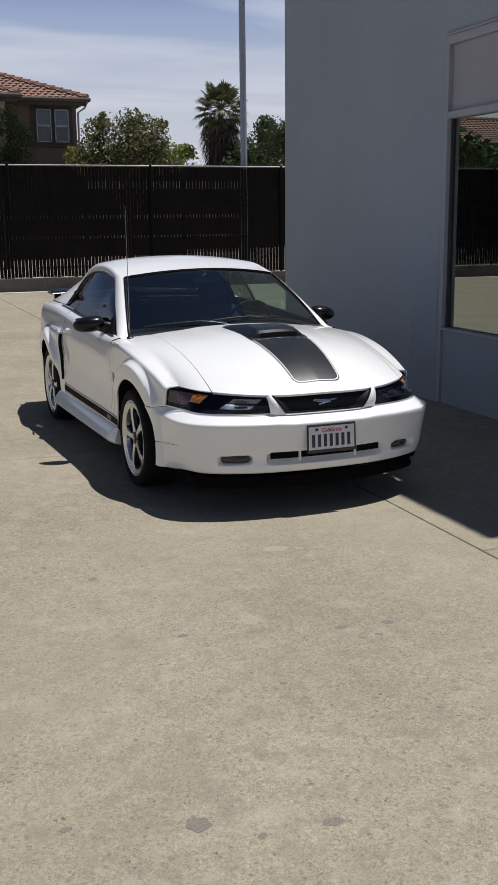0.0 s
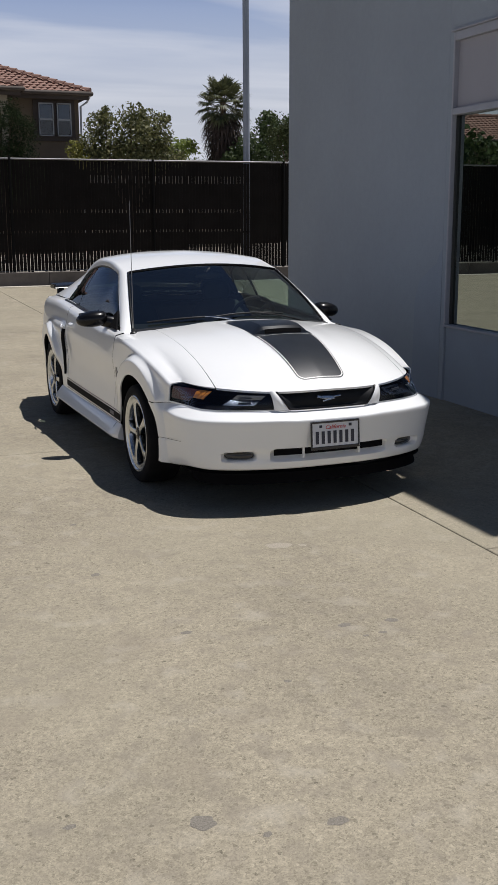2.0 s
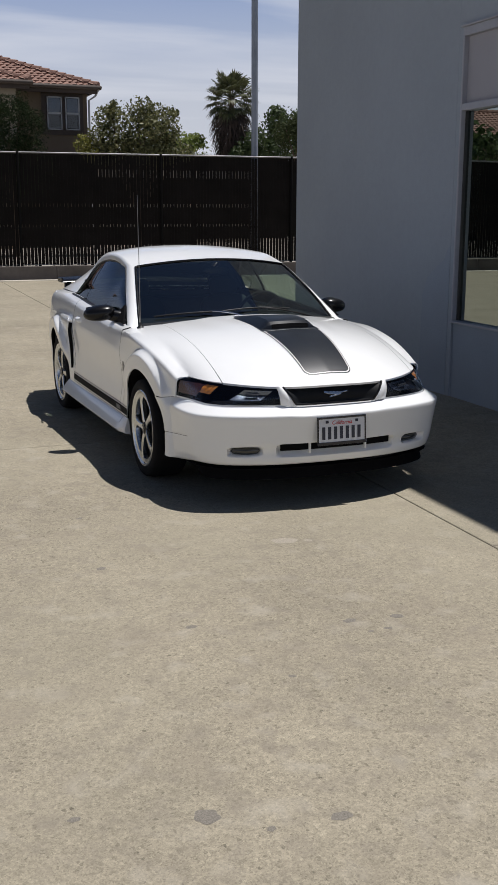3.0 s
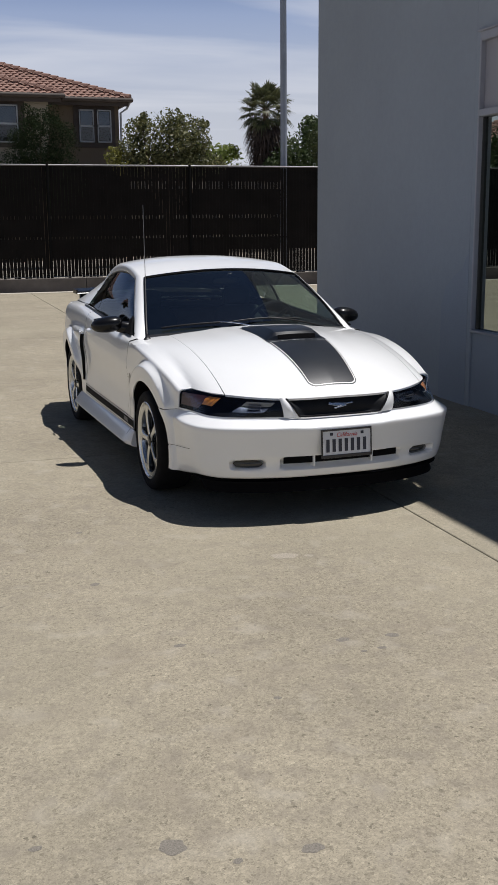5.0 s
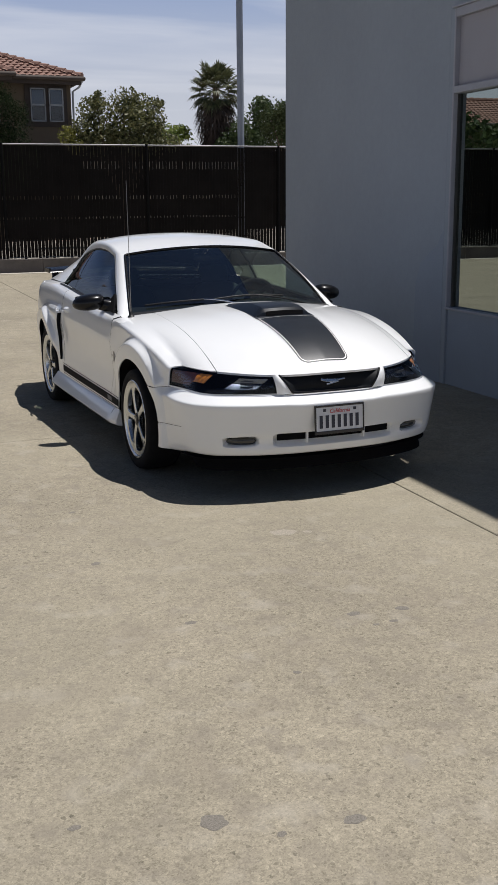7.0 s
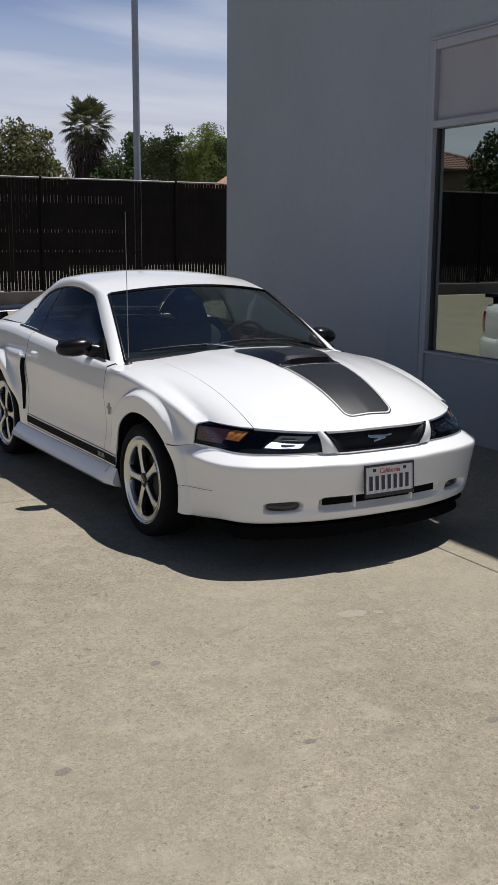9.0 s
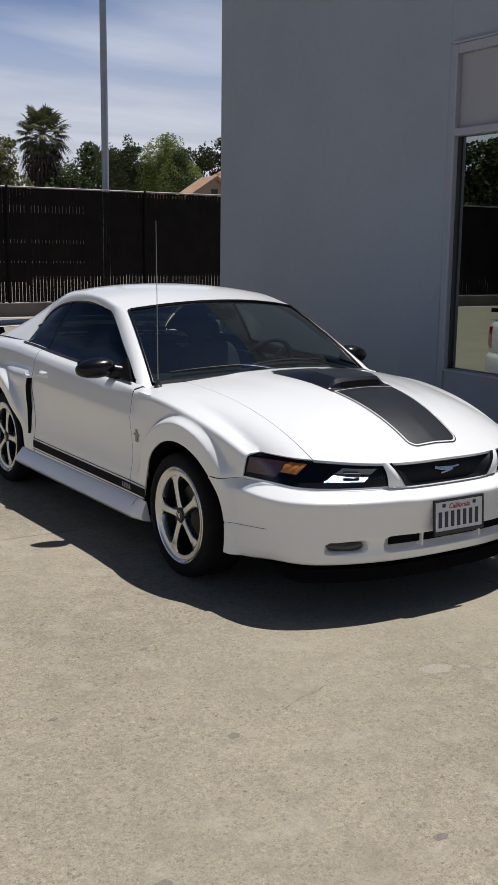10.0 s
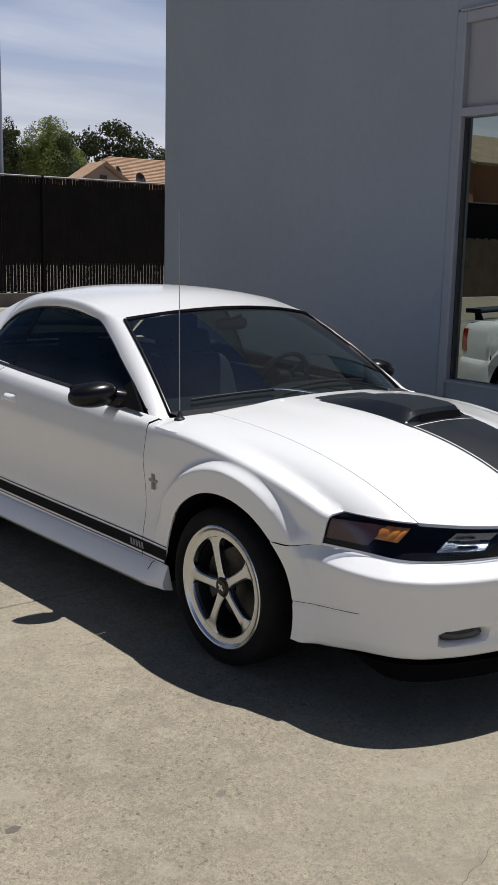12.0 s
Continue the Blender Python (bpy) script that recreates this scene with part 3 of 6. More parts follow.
# lamp post behind the fence
pole = thing("lamp_post", "tall galvanised steel lamp post behind the fence", "lamp post", (7.45, FY + 0.35, 0))
part("shaft", tubem([(0, 0, -0.03), (0, 0, 4), (-0.02, 0, 10.5)], 0.098, 14, 0.080), POLE, pole, smooth=60)
part("base_plate", boxm((-0.17, -0.17, -0.03), (0.17, 0.17, 0.02)), POLE, pole, bevel=0.005)
part("lamp_arm", tubem([(-0.02, 0, 10.4), (0.5, 0, 10.55), (1.2, 0, 10.6)], 0.035, 8), POLE, pole, smooth=60)
part("lamp_head", boxm((0.9, -0.14, 10.53), (1.6, 0.14, 10.66)), POLE, pole, bevel=0.03)

# red gate panel and board fence against the far west end of the yard
gate = thing("gate", "dull red painted steel gate panel by the fence", "gate", (-16.33, FY - 0.35, 0))
part("gate_panel", boxm((-0.74, -0.02, 0.08), (0.74, 0.02, 2.0)), REDPAINT, gate, bevel=0.006)
for x in (-0.76, 0.76):
    part("gate_post", tubem([(x, 0, 0), (x, 0, 2.08)], 0.045, 8), POSTBLACK, gate)
boards = thing("board_fence", "weathered brown board fence at the yard's end", "fence", (-17.5, FY - 0.35, 0))
for k in range(56):
    part("board", boxm((-0.146 * k - 0.142, -0.012, 0.03), (-0.146 * k, 0.012, 1.9 + 0.03 * math.sin(k * 2.3))), BOARD, boards)


# ---- houses ----
def tile_plane(bm, eave_a, eave_b, top_a, top_b, tile=0.24, row=0.33):
    """Rows of barrel tiles over a roof plane that runs from an eave line up to a ridge line."""
    A, B, C, D = [Vector(p) for p in (eave_a, eave_b, top_b, top_a)]
    up = ((C + D) / 2 - (A + B) / 2)
    nrm = (B - A).cross(D - A).normalized() if (D - A).length > 0.1 else (B - A).cross(C - A).normalized()
    if nrm.z < 0:
        nrm = -nrm
    rows = max(2, int(up.length / row))
    for r in range(rows):
        t0, t1 = r / rows, (r + 1.12) / rows
        l0, r0 = A.lerp(D, t0), B.lerp(C, t0)
        l1, r1 = A.lerp(D, min(1, t1)), B.lerp(C, min(1, t1))
        ax = (B - A).normalized()
        L = (r0 - l0).length
        n = max(1, int(L / tile))
        for k in range(n):
            p = l0 + ax * (L * (k + 0.5) / n)
            w = L / n
            q = p + (up - ax * up.dot(ax)) * (t1 - t0)
            # keep within the slanting ends
            s_lo, s_hi = (l1 - A).dot(ax), (r1 - A).dot(ax)
            s = (q - A).dot(ax)
            if s < s_lo - w or s > s_hi + w:
                continue
            ring0, ring1 = [], []
            for j in range(5):
                o = (j - 2) / 2
                h = 0.058 * math.sqrt(max(0.0, 1 - 0.92 * o * o))
                ring0.append(bm.verts.new(p + ax * (o * w * 0.52) + nrm * (h + 0.035)))
                ring1.append(bm.verts.new(q + ax * (o * w * 0.52) + nrm * (h * 0.9)))
            for j in range(4):
                bm.faces.new((ring0[j], ring0[j + 1], ring1[j + 1], ring1[j]))
            bm.faces.new(ring0[::-1])


def ridge_caps(bm, a, b, r=0.11):
    a, b = Vector(a), Vector(b)
    n = max(2, int((b - a).length / 0.35))
    for k in range(n):
        p, q = a.lerp(b, k / n), a.lerp(b, (k + 1.15) / n)
        add_tube(bm, [p + Vector((0, 0, 0.09)), q + Vector((0, 0, 0.06))], r, 8, r * 0.85)


def hip_roof(parent, x0, x1, y0, y1, z, slope):
    """Hip roof over a rectangle, ridge along x."""
    d = (y1 - y0) / 2
    zr = z + slope * d
    ra, rb = (x0 + d, y0 + d, zr), (x1 - d, y0 + d, zr)
    if x1 - x0 < 2 * d:
        m = (x0 + x1) / 2
        ra = rb = (m, y0 + d, zr)
    bm = bmesh.new()
    A, B, C, D = (x0, y0, z), (x1, y0, z), (x1, y1, z), (x0, y1, z)
    vs = {k: bm.verts.new(p) for k, p in dict(A=A, B=B, C=C, D=D, R=ra, S=rb).items()}
    for f in ("ABSR", "BCS", "CDRS", "DAR"):
        bm.faces.new([vs[k] for k in f])
    bm.faces.new([vs[k] for k in "DCBA"])
    deck = part("roof", bm, BROWNTRIM, parent, "brown clay barrel-tile hip roof", normals=True)
    bm = bmesh.new()
    tile_plane(bm, A, B, ra, rb)
    tile_plane(bm, B, C, rb, rb)
    tile_plane(bm, D, A, ra, ra)
    ridge_caps(bm, B, rb); ridge_caps(bm, A, ra); ridge_caps(bm, C, rb); ridge_caps(bm, ra, rb)
    tagged(part("roof_tiles", bm, TILE, deck), kind="stuff")
    part("gutter", tubem([(x0, y0 - 0.06, z - 0.02), (x1 + 0.06, y0 - 0.06, z - 0.02), (x1 + 0.06, y1, z - 0.02)], 0.075, 8), BROWNTRIM, deck, smooth=60)
    return deck


def sash(parent, x0, x1, z0, z1, y, blind=True):
    """A vertical sliding window with a meeting rail, facing -y."""
    w = part("window", boxm((x0, y - 0.02, z0), (x1, y + 0.05, z1)), DARK, parent, "white-framed sash window")
    for a, b in (((x0, y - 0.06, z0), (x0 + 0.04, y, z1)), ((x1 - 0.04, y - 0.06, z0), (x1, y, z1)), ((x0, y - 0.06, z0), (x1, y, z0 + 0.04)), ((x0, y - 0.06, z1 - 0.04), (x1, y, z1)), ((x0, y - 0.06, (z0 + z1) / 2 - 0.03), (x1, y, (z0 + z1) / 2 + 0.03))):
        part("frame", boxm(a, b), WHITETRIM, w)
    part("pane", boxm((x0 + 0.05, y - 0.035, z0 + 0.05), (x1 - 0.05, y - 0.03, z1 - 0.05)), HOUSEPANE, w)
    if blind:
        part("blind", boxm((x0 + 0.06, y - 0.026, (z0 + z1) / 2), (x1 - 0.06, y - 0.022, z1 - 0.06)), BLIND, w)
    return w


house = thing("house", "two-storey tan stucco house with a brown tile hip roof", "house")
EZ = 5.93
part("wall", boxm((-8, 32.0, -0.03), (5.36, 40.0, EZ)), TAN, house)
part("wing_wall", boxm((-5.5, 31.0, -0.03), (2.72, 32.2, EZ)), CREAM, house, "lighter cream stucco front wing")
hip_roof(house, -8.5, 5.70, 31.55, 40.45, EZ, 0.375)
hip_roof(house, -6.0, 3.15, 30.55, 36.4, EZ - 0.02, 0.36)
part("fascia", boxm((2.7, 31.60, EZ - 0.22), (5.66, 31.66, EZ + 0.02)), BROWNTRIM, house)
part("fascia", boxm((-6.0, 30.60, EZ - 0.24), (3.12, 30.66, EZ)), BROWNTRIM, house)
part("window_surround", boxm((3.72, 31.93, 4.30), (5.20, 31.99, 5.72)), BROWNTRIM, house, "brown window surround")
sash(house, 3.90, 4.43, 4.47, 5.60, 31.90)
sash(house, 4.55, 5.06, 4.47, 5.60, 31.90)
part("window_surround", boxm((-0.05, 30.93, 4.20), (1.90, 30.99, 5.72)), BROWNTRIM, house, "brown window surround")
sash(house, 0.12, 0.82, 4.36, 5.60, 30.90)
sash(house, 0.98, 1.66, 4.36, 5.60, 30.90)
part("downpipe", tubem([(5.72, 31.6, EZ - 0.05), (5.62, 31.75, EZ - 0.28), (5.42, 31.93, EZ - 0.42), (5.40, 31.95, 0)], 0.04, 8), WHITETRIM, house, smooth=60)
part("flue", tubem([(0.75, 34.6, 6.7), (0.80, 34.6, 7.35)], 0.10, 10), BROWNTRIM, house, "brown metal roof flue", smooth=60)
part("flue_cap", boxm((0.66, 34.46, 7.35), (0.94, 34.74, 7.58)), BROWNTRIM, house, bevel=0.03)


def gable_house(name, label, cx, cy, wx, dy, eave, ridge, wall_m, roof_m, over=0.5):
    """Single-storey house, ridge along x, gable ends east and west."""
    h = thing(name, label, "house", (cx, cy, 0))
    bm = bmesh.new()
    extrude_poly(bm, [(-wx / 2, -dy / 2, -0.03), (-wx / 2, dy / 2, -0.03), (-wx / 2, dy / 2, eave), (-wx / 2, 0, ridge - 0.12), (-wx / 2, -dy / 2, eave)], (wx, 0, 0))
    part("wall", bm, wall_m, h)
    k = (ridge - eave) / (dy / 2)
    bm = bmesh.new()
    o = dy / 2 + over
    extrude_poly(bm, [(-wx / 2 - over, -o, eave - k * over), (-wx / 2 - over, 0, ridge), (-wx / 2 - over, o, eave - k * over), (-wx / 2 - over, o, eave - k * over + 0.14), (-wx / 2 - over, 0, ridge + 0.15), (-wx / 2 - over, -o, eave - k * over + 0.14)], (wx + 2 * over, 0, 0))
    part("roof", bm, roof_m, h, "shingled gable roof")
    return h


def shingle_hip(parent, x0, x1, y0, y1, yr, xr, z, zr, mat):
    """Hip roof laid in overlapping shingle courses, ridge along x."""
    ra, rb = Vector((xr, yr, zr)), Vector((x1 - 3, yr, zr))
    c = [Vector(p) for p in ((x0, y0, z), (x1, y0, z), (x1, y1, z), (x0, y1, z))]
    bm = bmesh.new()
    for a, b, ta, tb in ((c[0], c[1], ra, rb), (c[1], c[2], rb, rb), (c[2], c[3], rb, ra), (c[3], c[0], ra, ra)):
        n = 24
        for k in range(n):
            up = Vector((0, 0, 0.03))
            q = [a.lerp(ta, k / n) + up, b.lerp(tb, k / n) + up, b.lerp(tb, (k + 1) / n), a.lerp(ta, (k + 1) / n)]
            v = [bm.verts.new(p) for p in q] + [bm.verts.new(q[0] - up), bm.verts.new(q[1] - up)]
            for f in (v[:4], (v[4], v[5], v[1], v[0])):
                if len({tuple(p.co) for p in f}) == 4:
                    bm.faces.new(f)
                else:
                    bm.faces.new(v[:3])
    bmesh.ops.remove_doubles(bm, verts=bm.verts, dist=0.002)
    bm.faces.new([bm.verts.new(p - Vector((0, 0, 0.02))) for p in c])
    roof = part("roof", bm, mat, parent, "tan shingle hip roof in courses", normals=False)
    part("fascia", boxm((x0, y0 - 0.02, z - 0.22), (x1, y0 + 0.02, z)), BROWNTRIM, roof)
    return roof


bung = thing("bungalow", "low beige house with a tan shingle roof behind the fence", "house", (0.15, 0, -0.26))
part("wall", boxm((18.4, 40.3, -0.03), (36.6, 44.6, 4.02)), BEIGE, bung)
shingle_hip(bung, 20.6, 37.2, 39.75, 45.2, 44.2, 24.1, 4.0, 5.97, SHINGLE)
shingle_hip(bung, 18.0, 23.0, 40.0, 45.1, 43.4, 19.6, 4.05, 4.62, SHINGLE)
bm = bmesh.new()
extrude_poly(bm, [(19.6, 39.9, -0.03), (23.0, 39.9, -0.03), (23.0, 39.9, 4.10), (21.3, 39.9, 5.18), (19.6, 39.9, 4.10)], (0, 0.9, 0))
part("gable_wall", bm, BEIGE, bung, "beige stucco gable front")
bm = bmesh.new()
extrude_poly(bm, [(19.3, 39.6, 3.97), (21.3, 39.6, 5.24), (23.3, 39.6, 3.97), (23.3, 39.6, 4.08), (21.3, 39.6, 5.36), (19.3, 39.6, 4.08)], (0, 1.6, 0))
part("gable_roof", bm, SHINGLE, bung)
part("gable_vent", boxm((21.12, 39.86, 4.52), (21.48, 39.92, 4.74)), BROWNTRIM, bung, "small louvred gable vent")
west = gable_house("bungalow", "terracotta house with a straw-coloured shingle roof", -39.2, 36.0, 13.0, 8.0, 5.8, 7.5, ORANGE, SHINGLE2, 0.5)
sash(west, 3.4, 4.6, 4.3, 5.4, -4.03)
sash(west, -0.5, 0.9, 4.3, 5.4, -4.03)


def dish(x, y, z, r, turn):
    d = thing("satellite_dish", "dark grey satellite dish on the shingle roof", "satellite dish", (x, y, z), group="satellite dishes on the roof")
    m = Matrix.Rotation(radians(turn), 4, "Z") @ Matrix.Rotation(radians(76), 4, "X")
    bm = add_spin(bmesh.new(), [(0.12 * (k / 6) ** 2 * r / 0.45, r * k / 6) for k in range(7)], 24, "z")
    bm.transform(Matrix.Translation((0, 0, 0.35)) @ m)
    part("reflector", bm, mk("dish_grey", (0.022, 0.019, 0.018), 0.8, var=0.15) if "dish_grey" not in bpy.data.materials else bpy.data.materials["dish_grey"], d, smooth=60, thick=0.01)
    part("mast", tubem([(0, 0, -0.5), (0, 0, 0.35)], 0.03, 6), WIRE, d)
    part("feed_arm", tubem([(0, -0.02, 0.15), (0.0, -0.42, 0.42)], 0.015, 5), WIRE, d)


dish(22.85, 41.0, 4.36, 0.30, 35)
dish(23.65, 40.3, 4.01, 0.37, 20)


neighbour = thing("house", "low stucco house with a brown tile hip roof beyond the fence", "house")
part("wall", boxm((-28.5, 36.4, -0.03), (-17.5, 43.0, 5.0)), TAN, neighbour)
hip_roof(neighbour, -29.0, -17.0, 35.9, 43.5, 5.0, 0.36)


# ---- trees ----
def leaf_mesh(name, pts, nrm, size, slim, mat, parent, seed, kind="stuff"):
    rng = np.random.RandomState(seed)
    n = len(pts)
    pts = np.asarray(pts)
    d = rng.normal(size=(n, 3)) + np.asarray(nrm) * 0.9
    d /= np.linalg.norm(d, axis=1)[:, None]
    u = np.cross(d, rng.normal(size=(n, 3)))
    u /= np.linalg.norm(u, axis=1)[:, None] + 1e-9
    v = np.cross(d, u)
    s = size * rng.uniform(0.6, 1.25, (n, 1))
    quad = np.stack([pts - u * s, pts + v * s * slim + d * s * 0.12, pts + u * s, pts - v * s * slim + d * s * 0.12], axis=1).reshape(-1, 3)
    me = bpy.data.meshes.new(name)
    me.from_pydata(quad.tolist(), [], [(4 * i, 4 * i + 1, 4 * i + 2, 4 * i + 3) for i in range(n)])
    me.materials.append(mat)
    ob = new(name, me)
    ob.parent = parent
    return tagged(ob, kind=kind)


def cloud(rng, centre, radii, n, shell=0.55):
    p = rng.normal(size=(n, 3))
    p /= np.linalg.norm(p, axis=1)[:, None]
    r = shell + (1 - shell) * rng.uniform(0, 1, (n, 1)) ** 0.6
    return np.asarray(centre) + p * r * np.asarray(radii), p


def tree(name, label, base, clumps, leaf, slim, mat, per, seed, trunk_r=0.14, fork=1.6, extra=None):
    """Trunk, limbs to every clump, and a crown of leaves in uneven clumps."""
    rng = np.random.RandomState(seed)
    t = thing(name, label, "tree", base)
    bm = bmesh.new()
    top = (0, 0, fork)
    add_tube(bm, [(0, 0, -0.05), (0.03, 0.02, fork * 0.5), top], trunk_r, 10, trunk_r * 0.75)
    part("trunk", bm, BARK, t, smooth=60)
    bm = bmesh.new()
    pts, nr = [], []
    for (c, r) in clumps:
        c = np.asarray(c, float)
        mid = (np.asarray(top) + c) / 2 + rng.normal(size=3) * 0.15
        add_tube(bm, [top, tuple(mid), tuple(c)], trunk_r * 0.42, 6, 0.02)
        rr = np.asarray(r if hasattr(r, "__len__") else (r, r, r), float)
        m = int(per * (rr.prod() ** (2 / 3)))
        for _ in range(5):
            cc, q = cloud(rng, c, rr * 0.75, 1, 0.6)
            P, N = cloud(rng, cc[0], rr * rng.uniform(0.38, 0.6), m // 7)
            pts.append(P); nr.append(N)
        P, N = cloud(rng, c, rr, m * 2 // 7, 0.3)
        pts.append(P); nr.append(N)
    part("limbs", bm, BARK, t, smooth=60)
    leaf_mesh("crown", np.concatenate(pts), np.concatenate(nr), leaf, slim, mat, t, seed + 1)
    if extra:
        e, emat = extra
        P, N = zip(*[cloud(rng, c, (r, r, r), int(per * r * r), 0.3) for c, r in e])
        leaf_mesh("pale_leaves", np.concatenate(P), np.concatenate(N), leaf, slim, emat, t, seed + 2)
    return t


tree("magnolia_tree", "leafy broad-leaved tree with glossy olive leaves over the fence", (5.55, 25.5, 0),
     [((-1.2, 0, 3.68), 0.64), ((-0.45, 0.2, 4.1), 0.85), ((0.05, 0, 4.55), 0.55), ((0.75, 0, 4.25), 0.65), ((0.2, -0.2, 3.75), 0.76), ((1.15, 0.1, 3.55), 0.46), ((1.55, 0, 3.40), 0.30), ((0.7, 0, 3.62), 0.62), ((-0.6, 0.3, 3.62), 0.66), ((1.05, 0, 4.55), 0.30), ((-0.75, 0, 4.55), 0.35)],
     0.058, 0.55, LEAF_BIG, 2500, 21, 0.13, 1.7, ([((-1.72, -0.3, 3.62), 0.30), ((-1.5, -0.3, 3.3), 0.28)], LEAF_YEL))
tree("cypress_tree", "dark dense evergreen in front of the house", (1.75, 25.5, 0),
     [((0, 0, 4.35), (0.75, 0.7, 0.65)), ((0.35, 0, 4.75), 0.35), ((-0.35, 0.1, 4.7), 0.35), ((0, 0, 3.4), (1.1, 0.9, 0.9)), ((0.55, -0.1, 3.9), (0.6, 0.6, 0.6)), ((-0.6, 0, 3.7), (0.6, 0.6, 0.7)), ((0, 0, 2.5), (1.2, 1, 0.9))],
     0.050, 0.26, LEAF_DARK, 5200, 31, 0.12, 2.0)
tree("dark_tree", "dark leafy trees far behind the lamp post", (33.0, 80.0, 0),
     [((-2.6, 0, 7.3), 1.9), ((-0.8, 0, 8.4), 1.8), ((0.6, 0, 8.9), 1.3), ((1.7, 0, 8.0), 1.5), ((2.4, 0.2, 9.6), 0.75), ((3.2, 0, 7.4), 1.8), ((-1.4, 0, 9.9), 0.6), ((0.7, 0, 6.0), 2.6), ((5.0, 0, 6.6), 1.7), ((5.6, 0.3, 8.0), 0.7), ((-4.2, 0, 6.4), 1.5), ((2.9, 0, 10.2), 0.45)],
     0.17, 0.5, LEAF_MID, 620, 41, 0.3, 3.6)
tree("green_bush", "bright green rounded bush far behind the fence", (22.0, 82.0, 0),
     [((0, 0, 7.0), (2.4, 2, 1.5)), ((2.4, 0, 6.6), (1.8, 2, 1.4)), ((-2.0, 0, 6.2), 1.7), ((0.6, 0, 5.0), 2.4)],
     0.20, 0.5, LEAF_LIGHT, 260, 51, 0.2, 3.0)
far_a = tree("round_tree", "tall rounded light green tree behind the fence", (22.0, 46.0, 0),
     [((0, 0, 5.0), (1.9, 1.6, 1.9)), ((-0.75, -0.1, 6.1), (1.0, 1.0, 1.05)), ((0.3, -0.3, 6.75), (0.75, 0.8, 0.85)), ((0.8, 0, 6.0), (0.95, 1.0, 1.1)), ((-1.2, 0, 5.0), (0.9, 1, 1.3)), ((1.2, -0.3, 5.0), (0.8, 0.9, 1.2))],
     0.060, 0.5, LEAF_LIGHT, 3000, 61, 0.2, 2.6, ([((0.35, -1.2, 5.0), 0.8), ((0.4, -1.1, 6.3), 0.5), ((0.3, -1.0, 5.6), 0.6)], LEAF_MID))
far_b = tree("dark_tree", "dark evergreen beside the rounded tree", (19.2, 45.0, 0),
     [((0.2, 0, 6.0), (0.55, 0.6, 1.2)), ((-0.3, 0, 5.2), (0.9, 0.9, 1.1)), ((0.6, 0, 4.9), (0.6, 0.8, 1.0)), ((-0.9, 0, 5.7), (0.6, 0.6, 1.2))],
     0.085, 0.35, LEAF_OAK, 1500, 67, 0.2, 2.6)
far_c = tree("oak_tree", "wide dark oak crown behind the low house", (26.2, 47.0, 0),
     [((-1.8, 0, 6.3), (1.3, 1.2, 0.9)), ((-0.2, 0, 6.9), (1.4, 1.2, 0.8)), ((1.5, 0, 6.6), (1.3, 1.2, 0.8)), ((2.8, 0, 6.0), (1.0, 1, 0.75)), ((-2.8, 0, 5.6), 1.0), ((0.8, 0, 5.8), (1.6, 1.3, 0.8)), ((3.4, 0, 5.6), 0.6), ((0.9, 0.2, 7.35), (0.5, 0.5, 0.35))],
     0.10, 0.5, LEAF_OAK, 1100, 71, 0.22, 3.6)
# these three stand behind the low house
for t in (far_a, far_b, far_c):
    eye = Vector((-1.35, -3.4, 1.70))
    t.location = eye + (t.location - eye) * 1.16
    t.scale = (1.16, 1.16, 1.16)
tree("shade_tree", "dark leafy shade tree beyond the west end of the fence", (-19.8, 24.6, 0),
     [((0, 0, 4.6), (1.3, 1.1, 1.1)), ((-1.2, 0, 4.0), (1.0, 0.9, 0.9)), ((0.7, 0, 5.0), (0.9, 0.9, 0.8)), ((1.2, 0, 3.7), (1.1, 1.0, 1.0)), ((-1.7, 0, 3.3), 0.8), ((0.1, 0, 5.4), (0.7, 0.6, 0.45)), ((0.2, 0, 3.2), (1.4, 1.0, 0.9)), ((2.0, 0, 4.5), (0.95, 0.9, 0.9)), ((2.3, 0, 3.5), (0.95, 0.9, 0.9)), ((-0.4, 0, 5.5), (0.6, 0.6, 0.4))],
     0.10, 0.5, LEAF_OAK, 1100, 81, 0.16, 2.2)
tree("shade_tree", "dark leafy tree behind the fence", (-13.5, 27.0, 0),
     [((0, 0, 3.6), (2.0, 1.4, 1.0)), ((2.4, 0, 3.3), (1.8, 1.3, 0.9)), ((-2.2, 0, 3.5), (1.6, 1.3, 0.9)), ((0.8, 0, 4.1), 0.9)],
     0.15, 0.5, LEAF_MID, 300, 83, 0.18, 2.0)

# fan palm
palm = thing("palm_tree", "tall fan palm with a skirt of dead fronds", "palm tree", (28.1, 82.0, 0))
part("trunk", tubem([(0, 0, -0.05), (0.08, 0, 6), (0, 0, 11.2)], 0.36, 12, 0.26), BARK, palm, smooth=60)
rng_p = random.Random(4)


